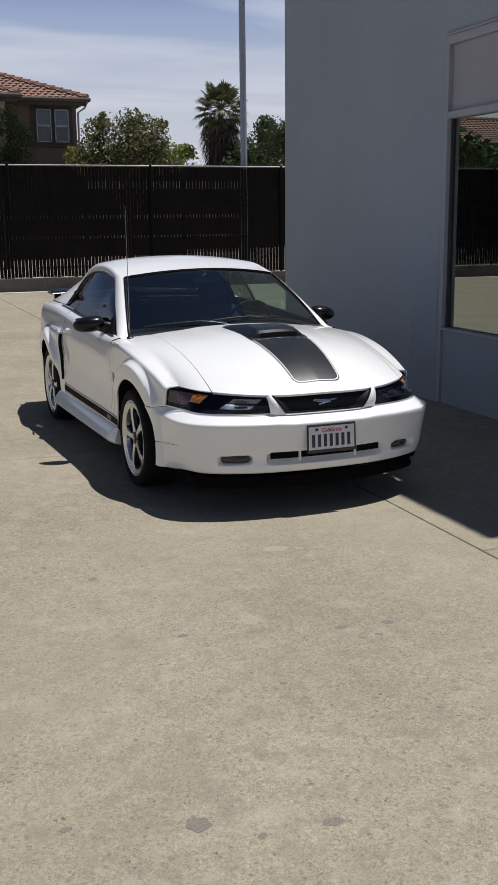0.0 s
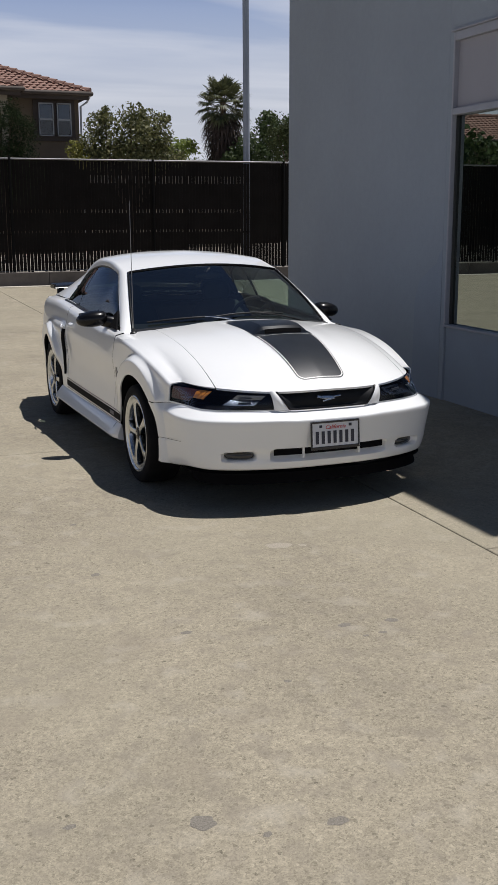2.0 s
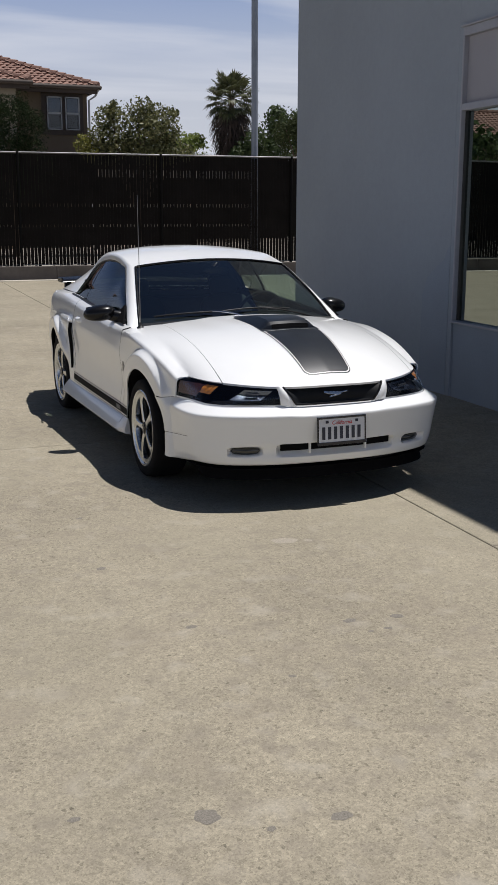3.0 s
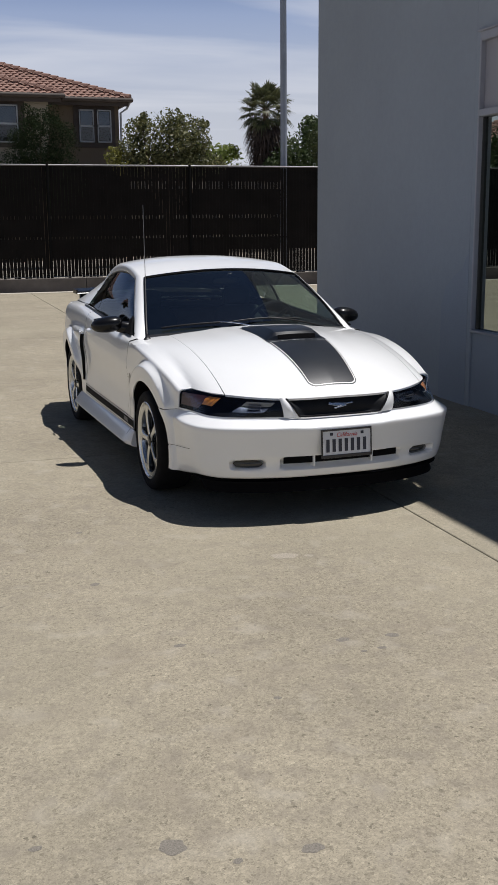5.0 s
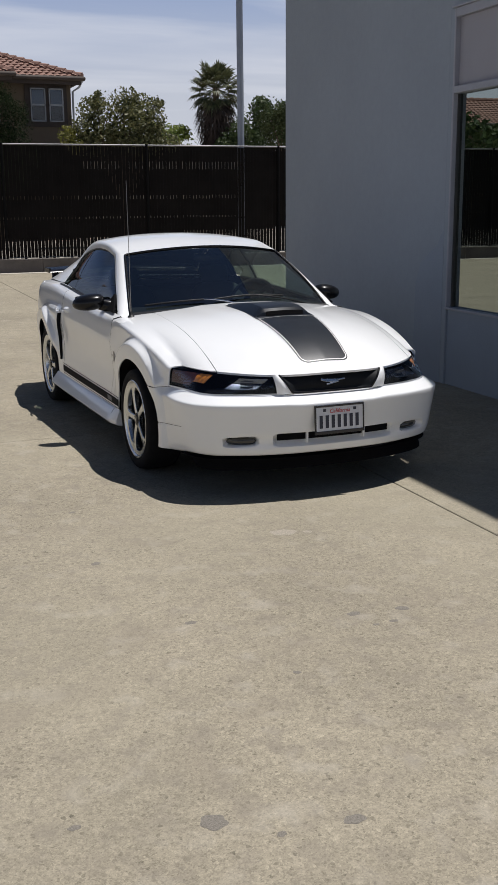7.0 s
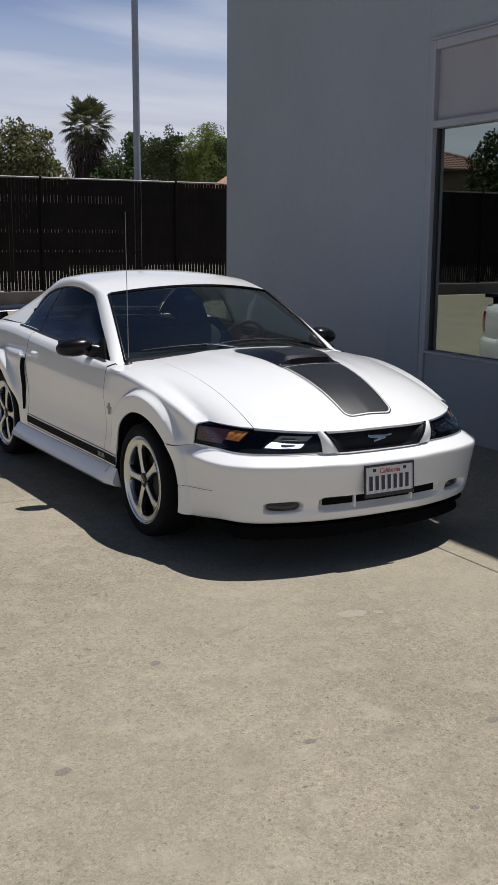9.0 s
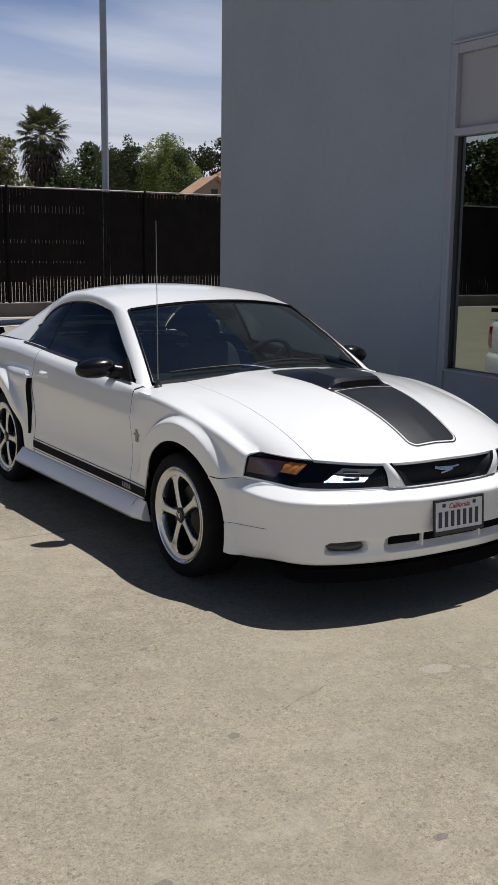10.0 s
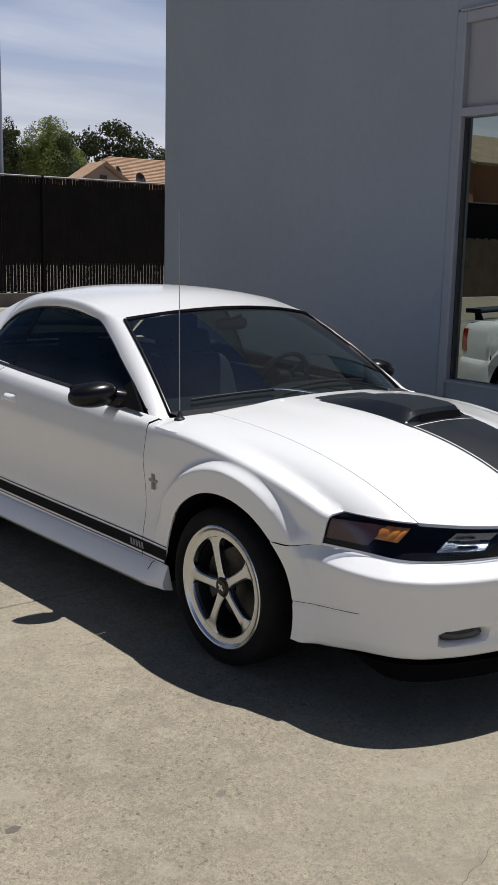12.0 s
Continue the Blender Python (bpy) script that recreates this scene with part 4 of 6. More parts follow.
def frond(bm, root, az, el, stem, fan, blades, droop):
    """A folded fan of blades on a stem."""
    d = Vector((math.cos(az) * math.cos(el), math.sin(az) * math.cos(el), math.sin(el)))
    side = d.cross(Vector((0, 0, 1))).normalized()
    up = side.cross(d).normalized()
    c = Vector(root) + d * stem + Vector((0, 0, -droop * stem * 0.3))
    add_tube(bm, [Vector(root), c], 0.035, 4, 0.022)
    for k in range(blades):
        a = radians(-125 + 250 * k / (blades - 1))
        w = (d * math.cos(a) + side * math.sin(a)).normalized()
        l = fan * (1 - 0.28 * abs(a) / radians(125)) * rng_p.uniform(0.88, 1.1)
        s = w.cross(up).normalized() * fan * 0.075
        m = c + w * l * 0.55 + up * (0.03 if k % 2 else -0.02)
        e = c + w * l + Vector((0, 0, -droop * l * rng_p.uniform(0.25, 0.6)))
        v0, v1, v2, v3 = bm.verts.new(c), bm.verts.new(m - s), bm.verts.new(e), bm.verts.new(m + s)
        bm.faces.new((v0, v1, v2, v3))


for k in range(44):
    az = k * 2.39996
    el = mix(1.30, -0.70, (k / 43) ** 0.9)
    bm = bmesh.new()
    frond(bm, (0, 0, 11.2), az, el, rng_p.uniform(1.35, 1.8), rng_p.uniform(1.0, 1.25), 22, mix(0.3, 1.0, k / 43))
    part("frond", bm, PALMLEAF, palm, normals=False)
for k in range(70):
    bm = bmesh.new()
    h = mix(10.9, 6.0, k / 69)
    frond(bm, (0, 0, h), k * 2.39996, mix(-0.6, -0.95, k / 69), rng_p.uniform(1.1, 1.6), 1.3, 14, 1.1)
    part("dead_frond", bm, PALMDEAD, palm, "dry brown hanging frond", normals=False)

# black panels added for the shade far behind the slats, gaps between their courses
SHADE_BLACK = mk("black_shade_panel", (0.010, 0.009, 0.008), 0.85, var=0.4, scale=2.0, bump=0.2, bscale=12, spec=0.1)
back_screen = thing("shade_screen", "added black screen for the shade behind the fence, gapped between courses", "fence")
for k in range(19):
    x0 = -34.4 + 3.6 * k
    x1, y = x0 + 3.596, (30.1 if x0 < 10 else 33.6)
    low = 0.47 if x0 < 8 else 0.66
    # gaps between courses are placed to give rows of bright dashes
    courses = [(low, 1.08), (1.19, 1.78), (1.90, 3.62)]
    if 4.0 < x0 < 9.0:
        courses = [(low, 1.08), (1.19, 1.78), (1.90, 2.80), (3.06, 3.62)]
    elif x0 > 5:
        courses = [(low, 3.62)]
    for a, b in courses:
        part("board", boxm((x0, y, a), (x1, y + 0.06, b)), SHADE_BLACK, back_screen)
    part("post", boxm((x0 - 0.06, y + 0.064, 0.1), (x0 + 0.06, y + 0.18, 3.55)), SHADE_BLACK, back_screen)
# invented pale panels behind the upper gap, so that the slits look bright
slit_backing = thing("slit_backing", "added pale panels that brighten the slits between the dark slats", "wall")
for k in range(5):
    part("backing_panel", boxm((5.7 + 1.6 * k, 36.0, -0.03), (7.294 + 1.6 * k, 36.2, 3.7)), PALE, slit_backing, bevel=0.01)

# ---- the car: nose towards -y, front axle at y = 0 ----
car = thing("car", "white two-door sports coupe with black hood stripe, parked on concrete", "car", (0.0965, 0.034, 0))
car.rotation_euler[2] = radians(1.8)
CAR_SCALE = Matrix.Diagonal((1.075, 1.0, 1.03, 1.0))


def cpart(name, bm, *more, **named):
    """A part of the body, drawn in the narrower proportions of the tables below."""
    bm.transform(CAR_SCALE)
    bmesh.ops.recalc_face_normals(bm, faces=bm.faces)
    # turn every piece of skin outwards, so that its thickness goes inwards
    todo = set(bm.faces)
    while todo:
        group, stack = [], [todo.pop()]
        while stack:
            f = stack.pop()
            group.append(f)
            for e in f.edges:
                for g in e.link_faces:
                    if g in todo:
                        todo.discard(g)
                        stack.append(g)
        way = sum((f.calc_area() * f.normal.dot(f.calc_center_median() - Vector((0, 1.2, 0.5))) for f in group), 0.0)
        if way < 0:
            bmesh.ops.reverse_faces(bm, faces=group)
    return part(name, bm, *more, normals=False, **named)

ARCH_Z, ARCH_R = 0.30, 0.392
AXLES = (-0.01, 2.573)

width_at = cub([-0.6, -0.5, -0.36, -0.2, 0.0, 0.5, 1.2, 1.75, 2.2, 2.6, 2.95, 3.2], [0.774, 0.786, 0.800, 0.816, 0.828, 0.833, 0.840, 0.844, 0.843, 0.840, 0.832, 0.812])
edge_y = cub([0.0, 0.15, 0.30, 0.40, 0.50, 0.592, 0.65, 0.69, 0.712], [-0.985, -0.977, -0.952, -0.915, -0.855, -0.775, -0.70, -0.60, -0.510])
edge_z = cub([0.0, 0.28, 0.45, 0.55, 0.65, 0.712], [0.692, 0.690, 0.697, 0.704, 0.710, 0.715])
belt_late = cub([0.55, 0.7, 1.2, 1.74, 2.2, 2.6, 3.0, 3.4, 3.6], [0.895, 0.902, 0.930, 0.955, 0.980, 0.985, 0.972, 0.945, 0.93])
seam_x = cub([-0.78, -0.5, -0.2, 0.05, 0.4, 0.6], [0.590, 0.592, 0.593, 0.592, 0.583, 0.58])


def top_z(x, y):
    """Height of the hood and the fender tops."""
    x = abs(x)
    ye = edge_y(min(x, 0.712))
    t = max(0.0, min(1.0, (y - ye) / (0.57 - ye)))
    p = max(2.0, 4.3 - 1.9 * (x / 0.7) ** 1.5)
    zr = 0.962 - 0.062 * (x / 0.7) ** 2
    ze = edge_z(min(x, 0.712))
    z = ze + (zr - ze) * (1 - (1 - t) ** p)
    # the raised middle of the hood, narrowing to the front
    bw = 0.22 + 0.13 * t
    return z + 0.007 * sst(bw + 0.07, bw - 0.07, x) * sst(0.05, 0.5, t)


def x_top(y):
    return width_at(y) - 0.075


def belt(y):
    return top_z(x_top(y), y) if y < 0.56 else belt_late(y)


def flare(y, z):
    """How far the wheel flares stand out."""
    best = 0.0
    for c in AXLES:
        r = math.hypot(y - c, z - ARCH_Z)
        r2 = ARCH_R + (0.128 if c < 1 else 0.122)
        best = max(best, 0.042 * sst(r2, r2 - 0.042, r) * sst(0.36, 0.62, z))
    return best


def side_x(y, z):
    """Half width of the body side at y and z."""
    zt = belt(y)
    x = width_at(y)
    x += 0.012 * sst(0.50, 0.36, z) - 0.006 * sst(0.42, 0.55, z) * sst(0.74, 0.6, z)
    # below the shoulder crease the side tucks in, above it leans in
    w = sst(0.15, 0.7, y)
    cz = mix(0.735, 0.765, sst(0.5, 2.0, y))
    lean = 0.026 * w
    if z > cz:
        x += 0.006 * w - lean * min(1.0, (z - cz) / (zt - cz))
    else:
        x += 0.006 * w - 0.012 * w * sst(cz, cz - 0.22, z)
    h = mix(0.072, 0.098, sst(0.2, 0.9, y))
    if z > zt - h:
        u = min(1.0, (z - (zt - h)) / h)
        p = mix(5.0, 2.4, sst(0.35, 0.95, y))
        x -= (0.081 * w + 0.075 * (1 - w) - lean) * (1 - max(0.0, 1 - u ** p) ** (1 / p))
    # hollow ahead of the rear wheel, where the side scoop sits
    if y > 1.6:
        x += 0.028 * sst(1.93, 2.10, y) * sst(0.42, 0.58, z) * sst(0.86, 0.80, z) * sst(2.7, 2.3, y)
    return x + flare(y, z) * sst(zt, zt - 0.06, z)


def arch_low(y, base):
    for c in AXLES:
        if abs(y - c) < ARCH_R:
            base = max(base, ARCH_Z + math.sqrt(ARCH_R**2 - (y - c) ** 2))
    return base


def arch_ys(c, a, b, n):
    """Stations along an arch, closer together at its feet."""
    r = math.sqrt(ARCH_R**2 - 0.06**2)
    out = [c - r * math.cos(math.pi * k / n) for k in range(n + 1)]
    return [y for y in out if a < y < b]


# nose in plan: middle of the bumper to the front of the wheel arch
NOSE = [(0, -1.066), (0.15, -1.062), (0.30, -1.046), (0.45, -1.010), (0.58, -0.958), (0.68, -0.893), (0.75, -0.80), (0.785, -0.67), (0.795, -0.55), (0.799, -0.45), (0.806, -0.36), (0.816, -0.25)]


def chord(pts):
    d = [0.0]
    for a, b in zip(pts, pts[1:]):
        d.append(d[-1] + math.dist(a, b))
    return [q / d[-1] for q in d]


def planar(pts):
    s = chord(pts)
    fx, fy = cub(s, [p[0] for p in pts]), cub(s, [p[1] for p in pts])

    def at(q, off=0.0):
        a = abs(q)
        x, y = fx(a), fy(a)
        e = 0.004
        dx, dy = fx(min(1, a + e)) - fx(max(0, a - e)), fy(min(1, a + e)) - fy(max(0, a - e))
        l = math.hypot(dx, dy)
        nx, ny = dy / l, -dx / l
        if a < 1e-4:
            nx, ny = 0.0, math.copysign(1.0, ny)
        x, y = x + nx * off, y + ny * off
        return (math.copysign(x, q) if q else 0.0), y
    return at, fx, fy


nose, nose_x, nose_y = planar(NOSE)


def s_of(f, value):
    lo, hi = 0.0, 1.0
    up = f(1.0) > f(0.0)
    for _ in range(40):
        m = (lo + hi) / 2
        if (f(m) < value) == up:
            lo = m
        else:
            hi = m
    return lo


S_LAMP = s_of(nose_y, -0.535)
bump_off = cub([0.19, 0.200, 0.225, 0.28, 0.36, 0.48, 0.540, 0.552, 0.562, 0.580, 0.602], [-0.066, -0.046, -0.034, -0.022, -0.012, 0.004, 0.011, 0.008, -0.006, -0.032, -0.066])


def rbox(x, z, cx, cz, hx, hz, r):
    """Signed distance to a rounded rectangle."""
    dx, dz = max(0, abs(x - cx) - hx + r), max(0, abs(z - cz) - hz + r)
    return math.hypot(dx, dz) - r


def bump_top(s):
    y = nose_y(abs(s))
    return mix(0.584, 0.592, sst(-0.85, -0.52, y)) - 0.022 * sst(-0.53, -0.34, y) - 0.006 * sst(0.31, 0.20, nose_x(abs(s)))


def bumper_pt(q, v):
    send = 0.955
    s = q * send
    z0 = 0.221 + 0.024 * sst(-0.45, -0.80, nose_y(abs(s)))
    top = bump_top(s)
    z = mix(z0, top, v)
    yend = AXLES[0] - math.sqrt(ARCH_R**2 - (z - ARCH_Z) ** 2)
    # slide the last stations on to the wheel arch
    a = abs(q)
    if a > 0.86:
        s = math.copysign(mix(0.86 * send, s_of(nose_y, yend), (a - 0.86) / 0.14), q)
        top = bump_top(s)
        z = mix(z0, top, v)
    zq = mix(0.192, 0.602, v)
    y = nose_y(abs(s))
    front = sst(-0.42, -0.70, y)
    off = bump_off(zq) * mix(0.35, 1.0, front)
    if a > 0.86:
        off = mix(off, side_x(y, z) - width_at(y), sst(0.86, 0.95, a))
    x = nose(s)[0]
    m = rbox(x, z, 0, 0.334, 0.362, 0.037, 0.03)
    off -= 0.055 * sst(0.004, -0.010, m) * mix(0.25, 1.0, sst(0.292, 0.345, z))
    for sg in (-1, 1):
        m = rbox(x, z, sg * 0.532, 0.332 - 0.02 * (abs(x) - 0.532), 0.088, 0.026, 0.024)
        off -= 0.060 * sst(0.004, -0.012, m)
        m = rbox(x, z, sg * 0.46, 0.330, 0.09, 0.025, 0.02)
        off -= 0.012 * sst(0.03, -0.02, m)
    # shallow crease low on the corners
    off -= 0.004 * sst(-0.75, -0.55, y) * sst(0.010, 0.0, abs(z - (0.375 - 0.10 * (y + 0.5))))
    px, py = nose(s, off)
    return (px, py, z)


qs = sorted(set([round(q, 5) for q in lin(-1, 1, 210)]))
bm = sheet(bmesh.new(), qs, lin(0, 1, 62), bumper_pt)


def nose_pt(e, k, off=0.0):
    """Upper nose between the bumper ledge (k = 0) and the front edge of the hood (k = 1)."""
    s = e * S_LAMP
    bx, by = nose(s, bump_off(0.602) * mix(0.35, 1.0, sst(-0.42, -0.70, nose_y(abs(s)))))
    bz = bump_top(s)
    tx = 0.712 * abs(e) ** 0.96
    t = Vector((math.copysign(tx, e), edge_y(tx), edge_z(tx)))
    b = Vector((bx, by, bz))
    p = b.lerp(t, k)
    n = Vector((p.x * 0.9, p.y - 0.1, 0.35)).normalized()
    p = p + n * (0.016 * 4 * k * (1 - k) + off)
    w = sst(0.84, 1.0, abs(e)) * (1 - max(0.0, k) ** 24)
    if w > 0:
        # the outer end runs flush into the front edge of the fender
        z = mix(0.594, belt(-0.535), k)
        y = -0.537 + 0.035 * (1 - min(1.0, k))
        q = Vector((math.copysign(side_x(y, z) - 0.003, e), y, z)) + Vector((math.copysign(0.8, e), -0.6, 0)) * min(off, 0.0)
        p = p.lerp(q, w)
    return p


def e_of_x(x, k):
    lo, hi = 0.0, 1.0
    for _ in range(30):
        m = (lo + hi) / 2
        if abs(nose_pt(m, k).x) < x:
            lo = m
        else:
            hi = m
    return lo


def grille_e(k):
    return e_of_x(mix(0.226, 0.303, k ** 0.8), k)


def lamp_e(k):
    return e_of_x(mix(0.320, 0.337, k ** 0.8), k)


# white posts between grille and lamps belong to the front bumper cover
for sg in (-1, 1):
    sheet(bm, lin(0, 1, 8), lin(0, 1, 8), lambda a, k: nose_pt(sg * mix(grille_e(k), lamp_e(k), a), k, 0.012 * math.sin(math.pi * a)))
    for k0, k1 in ((0.0, 0.07),):
        sheet(bm, lin(0, 1, 40), [k0, k1], lambda a, k: nose_pt(sg * mix(lamp_e(k), 1.0, a), k, -0.004))
sheet(bm, lin(-1, 1, 24), [0.0, 0.04], lambda a, k: nose_pt(a * grille_e(k), k, -0.004 * k / 0.04))
bumper = cpart("front_bumper", bm, WHITE, car, smooth=48)
# thin dark line low on the bumper's corner, along its shallow crease
pts = []
for q in lin(-0.995, -0.70, 40):
    y = bumper_pt(q, 0.4)[1]
    z = 0.375 - 0.10 * (y + 0.5)
    if y > -0.70:
        pts.append(bumper_pt(q, (z - bumper_pt(q, 0.0)[2]) / (bumper_pt(q, 1.0)[2] - bumper_pt(q, 0.0)[2])))
bm = bmesh.new()
add_tube(bm, pts, 0.0014, 5)
cpart("crease_line", bm, DARK, bumper, "thin dark scuff line", smooth=60)
# dark slot and fog lamps set into the bumper
bm = bmesh.new()
sheet(bm, lin(-0.335, 0.335, 30), [0.332, 0.372], lambda x, z: (x, nose_y(s_of(nose_x, abs(x))) + 0.034, z))
cpart("lower_grille", bm, DARK, bumper, thick=0.004)
for x in (-0.17, 0.17):
    cpart("grille_rib", boxm((x - 0.005, nose_y(s_of(nose_x, abs(x))) + 0.018, 0.312), (x + 0.005, nose_y(s_of(nose_x, abs(x))) + 0.06, 0.374)), WHITE, bumper, bevel=0.002)
for sg in (-1, 1):
    bm = bmesh.new()

    def fog_pt(a, b, d=0.0):
        x = sg * (0.532 + a * 0.080)
        s = s_of(nose_x, abs(x))
        px, py = nose(s, -0.056 + 0.016 * (1 - a * a) * (1 - b * b) + d)
        return (sg * abs(px), py, 0.332 + b * 0.021 * math.sqrt(max(0.0, 1 - a**4)))
    sheet(bm, lin(-1, 1, 16), lin(-1, 1, 6), fog_pt)
    fog = cpart("fog_lamp", bm, mk("fog_glass", (0.030, 0.030, 0.028), 0.22, metal=0.0, coat=0.4, var=0.15, scale=60) if sg < 0 else bpy.data.materials["fog_glass"], bumper, "clear oval fog lamp set into the bumper", smooth=60)
bm = bmesh.new()
sheet(bm, lin(-0.80, 0.80, 60), lin(0, 1, 4), lambda q, v: (*nose(q, -0.072 - 0.02 * v - 0.05 * sst(0.62, 0.80, abs(q))), mix(0.158 + 0.05 * sst(0.55, 0.80, abs(q)), 0.228, v)))
cpart("chin_spoiler", bm, DARK, car, "matt black air dam under the bumper", thick=0.012, smooth=50)

# headlamps
for sg in (-1, 1):
    head = cpart("headlamp", sheet(bmesh.new(), lin(0, 1, 24), lin(0.05, 1.0, 6), lambda a, k: nose_pt(sg * mix(lamp_e(k) + 0.004, 1.0, a), k, -0.055 * math.sin(math.pi * min(1, max(0.0, a * 1.0)) * 0.5 + 0.55) * math.sin(math.pi * mix(0.12, 0.92, k)))), DARK, car, "smoked headlamp with an amber turn signal", smooth=60)
    cpart("lens", sheet(bmesh.new(), lin(0, 1, 30), lin(0.06, 0.98, 8), lambda a, k: nose_pt(sg * mix(lamp_e(k) + 0.004, 1.0, a), k, 0.002 + 0.004 * math.sin(math.pi * a))), SMOKED, head, "clear plastic lens", smooth=60)
    # reflector in two facets behind the inner half, parted by a dark bulb shield
    r0, r1 = lamp_e(0.5) + 0.085, lamp_e(0.5) + 0.275
    for k0, k1, d0, d1 in ((0.30, 0.57, -0.012, -0.034), (0.60, 0.80, -0.034, -0.016)):
        bm = sheet(bmesh.new(), lin(r0, r1, 12), lin(0, 1, 5), lambda e, b: nose_pt(sg * e, mix(k0, k1, b), mix(d0, d1, b) - 0.006 * math.sin(math.pi * (e - r0) / (r1 - r0))))
        cpart("reflector", bm, REFLECTOR, head, "bright faceted reflector", smooth=25)
    bm = tubem([nose_pt(sg * mix(r0 + 0.06, r1 - 0.05, k), 0.585, -0.020) for k in lin(0, 1, 6)], 0.007, 8)
    cpart("bulb_shield", bm, ALLOYGREY, head, "dark bulb shield", smooth=60)
    bm = sheet(bmesh.new(), lin(0.875, 0.970, 8), lin(0.24, 0.84, 5), lambda e, k: nose_pt(sg * e, k, -0.014))
    cpart("marker_lamp", bm, MAROON, head, "smoked amber side marker", smooth=40)
    bm = sheet(bmesh.new(), lin(0.818, 0.880, 24), lin(0.44, 0.84, 8), lambda e, k: nose_pt(sg * (e + 0.02 * (k - 0.6)), k, -0.016 + 0.005 * abs(math.sin(math.pi * 3 * (e - 0.818) / 0.062)) * math.sin(math.pi * (k - 0.44) / 0.40)))
    cpart("turn_signal", bm, AMBER, head, "amber turn signal", smooth=40)

# radiator grille with its emblem
grille = cpart("grille", sheet(bmesh.new(), lin(-1, 1, 24), lin(0.03, 1.0, 10), lambda a, k: nose_pt(a * (grille_e(k) - 0.002), k, -0.030 * (1 - abs(a) ** 6) * min(1.0, 6 * (k - 0.02)) - 0.004)), GRILLE, car, "black recessed radiator grille", smooth=50)
bm = bmesh.new()
rim = [nose_pt(a * grille_e(0.08), 0.08, 0.004) for a in lin(-1, 1, 16)]
add_tube(bm, rim, 0.006, 6)
for sg in (-1, 1):
    add_tube(bm, [nose_pt(sg * grille_e(k), k, 0.004) for k in lin(0.08, 0.97, 8)], 0.006, 6)
cpart("surround", bm, GLOSSBLACK, grille, smooth=60)


def emblem(parent, at, right, up, out, size, mat, bars):
    """A small badge reduced to plain bars."""
    bm = bmesh.new()
    R, U, O = Vector(right), Vector(up), Vector(out)
    for (a, b, w, h, turn) in bars:
        c, s = math.cos(radians(turn)), math.sin(radians(turn))
        for v in add_box(bm, (-w / 2, -h / 2, 0), (w / 2, h / 2, 0.06)):
            x, y, z = v.co
            v.co = Vector(at) + (R * (a + x * c - y * s) + U * (b + x * s + y * c) + O * z) * size
    return cpart("emblem", bm, mat, parent, "small dull chrome badge", bevel=0.001)


gp = nose_pt(0.0, 0.55, -0.028)
emblem(grille, gp, (-1, 0, 0), (0, 0.35, 0.94), (0, -0.94, 0.35), 0.150, ALLOY, ((0.0, 0.02, 0.50, 0.12, 4), (0.32, 0.05, 0.24, 0.09, 14), (-0.34, 0.05, 0.34, 0.05, -6), (0.04, -0.08, 0.40, 0.05, -10)))

# hood
yr_hood = lambda x: 0.365 + 0.07 * (abs(x) / 0.58) ** 2


def hood_pt(u, t):
    # front width is bound by the seam, which meets the nose at x = 0.59
    y_guess = mix(-0.8, 0.5, t)
    x = u * mix(0.590, seam_x(y_guess), t)
    y = mix(edge_y(abs(x)), yr_hood(x), t)
    x = u * (seam_x(y) if y > -0.78 else 0.590) - math.copysign(0.0018, u) * abs(u)
    y = mix(edge_y(abs(x)) - 0.004, yr_hood(x), t)
    return (x, y, top_z(x, y))


ts = [0, 0.004, 0.012, 0.025, 0.045, 0.07, 0.10] + lin(0.14, 1.0, 26)
bm = sheet(bmesh.new(), lin(-1, 1, 48), ts, hood_pt)
hood = cpart("hood", bm, WHITE, car, thick=0.012, smooth=40)
# black stripe with a white and a black pin line round it
STR0, STR1 = -0.910, -0.345


def stripe_w(y):
    return mix(0.138, 0.186, sst(-1.1, -0.2, y))


def stripe_sheet(inset, lift, y0, y1, r):
    def f(u, t):
        y = mix(y0, y1, t)
        w = stripe_w(y) - inset
        d = y - y0
        if d < r:
            w -= r - math.sqrt(max(0.0, r * r - (r - d) ** 2))
        return (u * w, y, top_z(u * w, y) + lift)
    return sheet(bmesh.new(), lin(-1, 1, 20), [0, 0.003, 0.01, 0.02, 0.035, 0.05, 0.07] + lin(0.1, 1, 16), f)


stripe = cpart("hood_stripe", stripe_sheet(0.0, 0.0020, STR0, STR1, 0.045), STRIPE, hood, "satin black hood stripe with a white pin line", smooth=60)
cpart("pin_line", stripe_sheet(0.005, 0.0032, STR0 + 0.005, STR1, 0.042), PINLINE, stripe, smooth=60)
cpart("stripe_field", stripe_sheet(0.011, 0.0044, STR0 + 0.011, STR1 - 0.008, 0.038), STRIPE, stripe, smooth=60)
bm = bmesh.new()
for sg in (-1, 1):
    sheet(bm, lin(0, 1, 6), lin(STR1, 0.28, 16), lambda a, y: (lambda x: (sg * x, y, top_z(x, y) + 0.0035))(mix(0.0, mix(0.186, 0.150, sst(-0.30, 0.27, y)), a)))
cpart("stripe_band", bm, STRIPE, stripe, smooth=60)
# hood scoop; a black plate on its closed front stands for the opening's shade
bm = bmesh.new()
SC = [(-0.325, 0.0), (-0.318, 0.024), (-0.300, 0.042), (-0.26, 0.047), (-0.13, 0.043), (0.0, 0.032), (0.12, 0.016), (0.20, 0.002)]


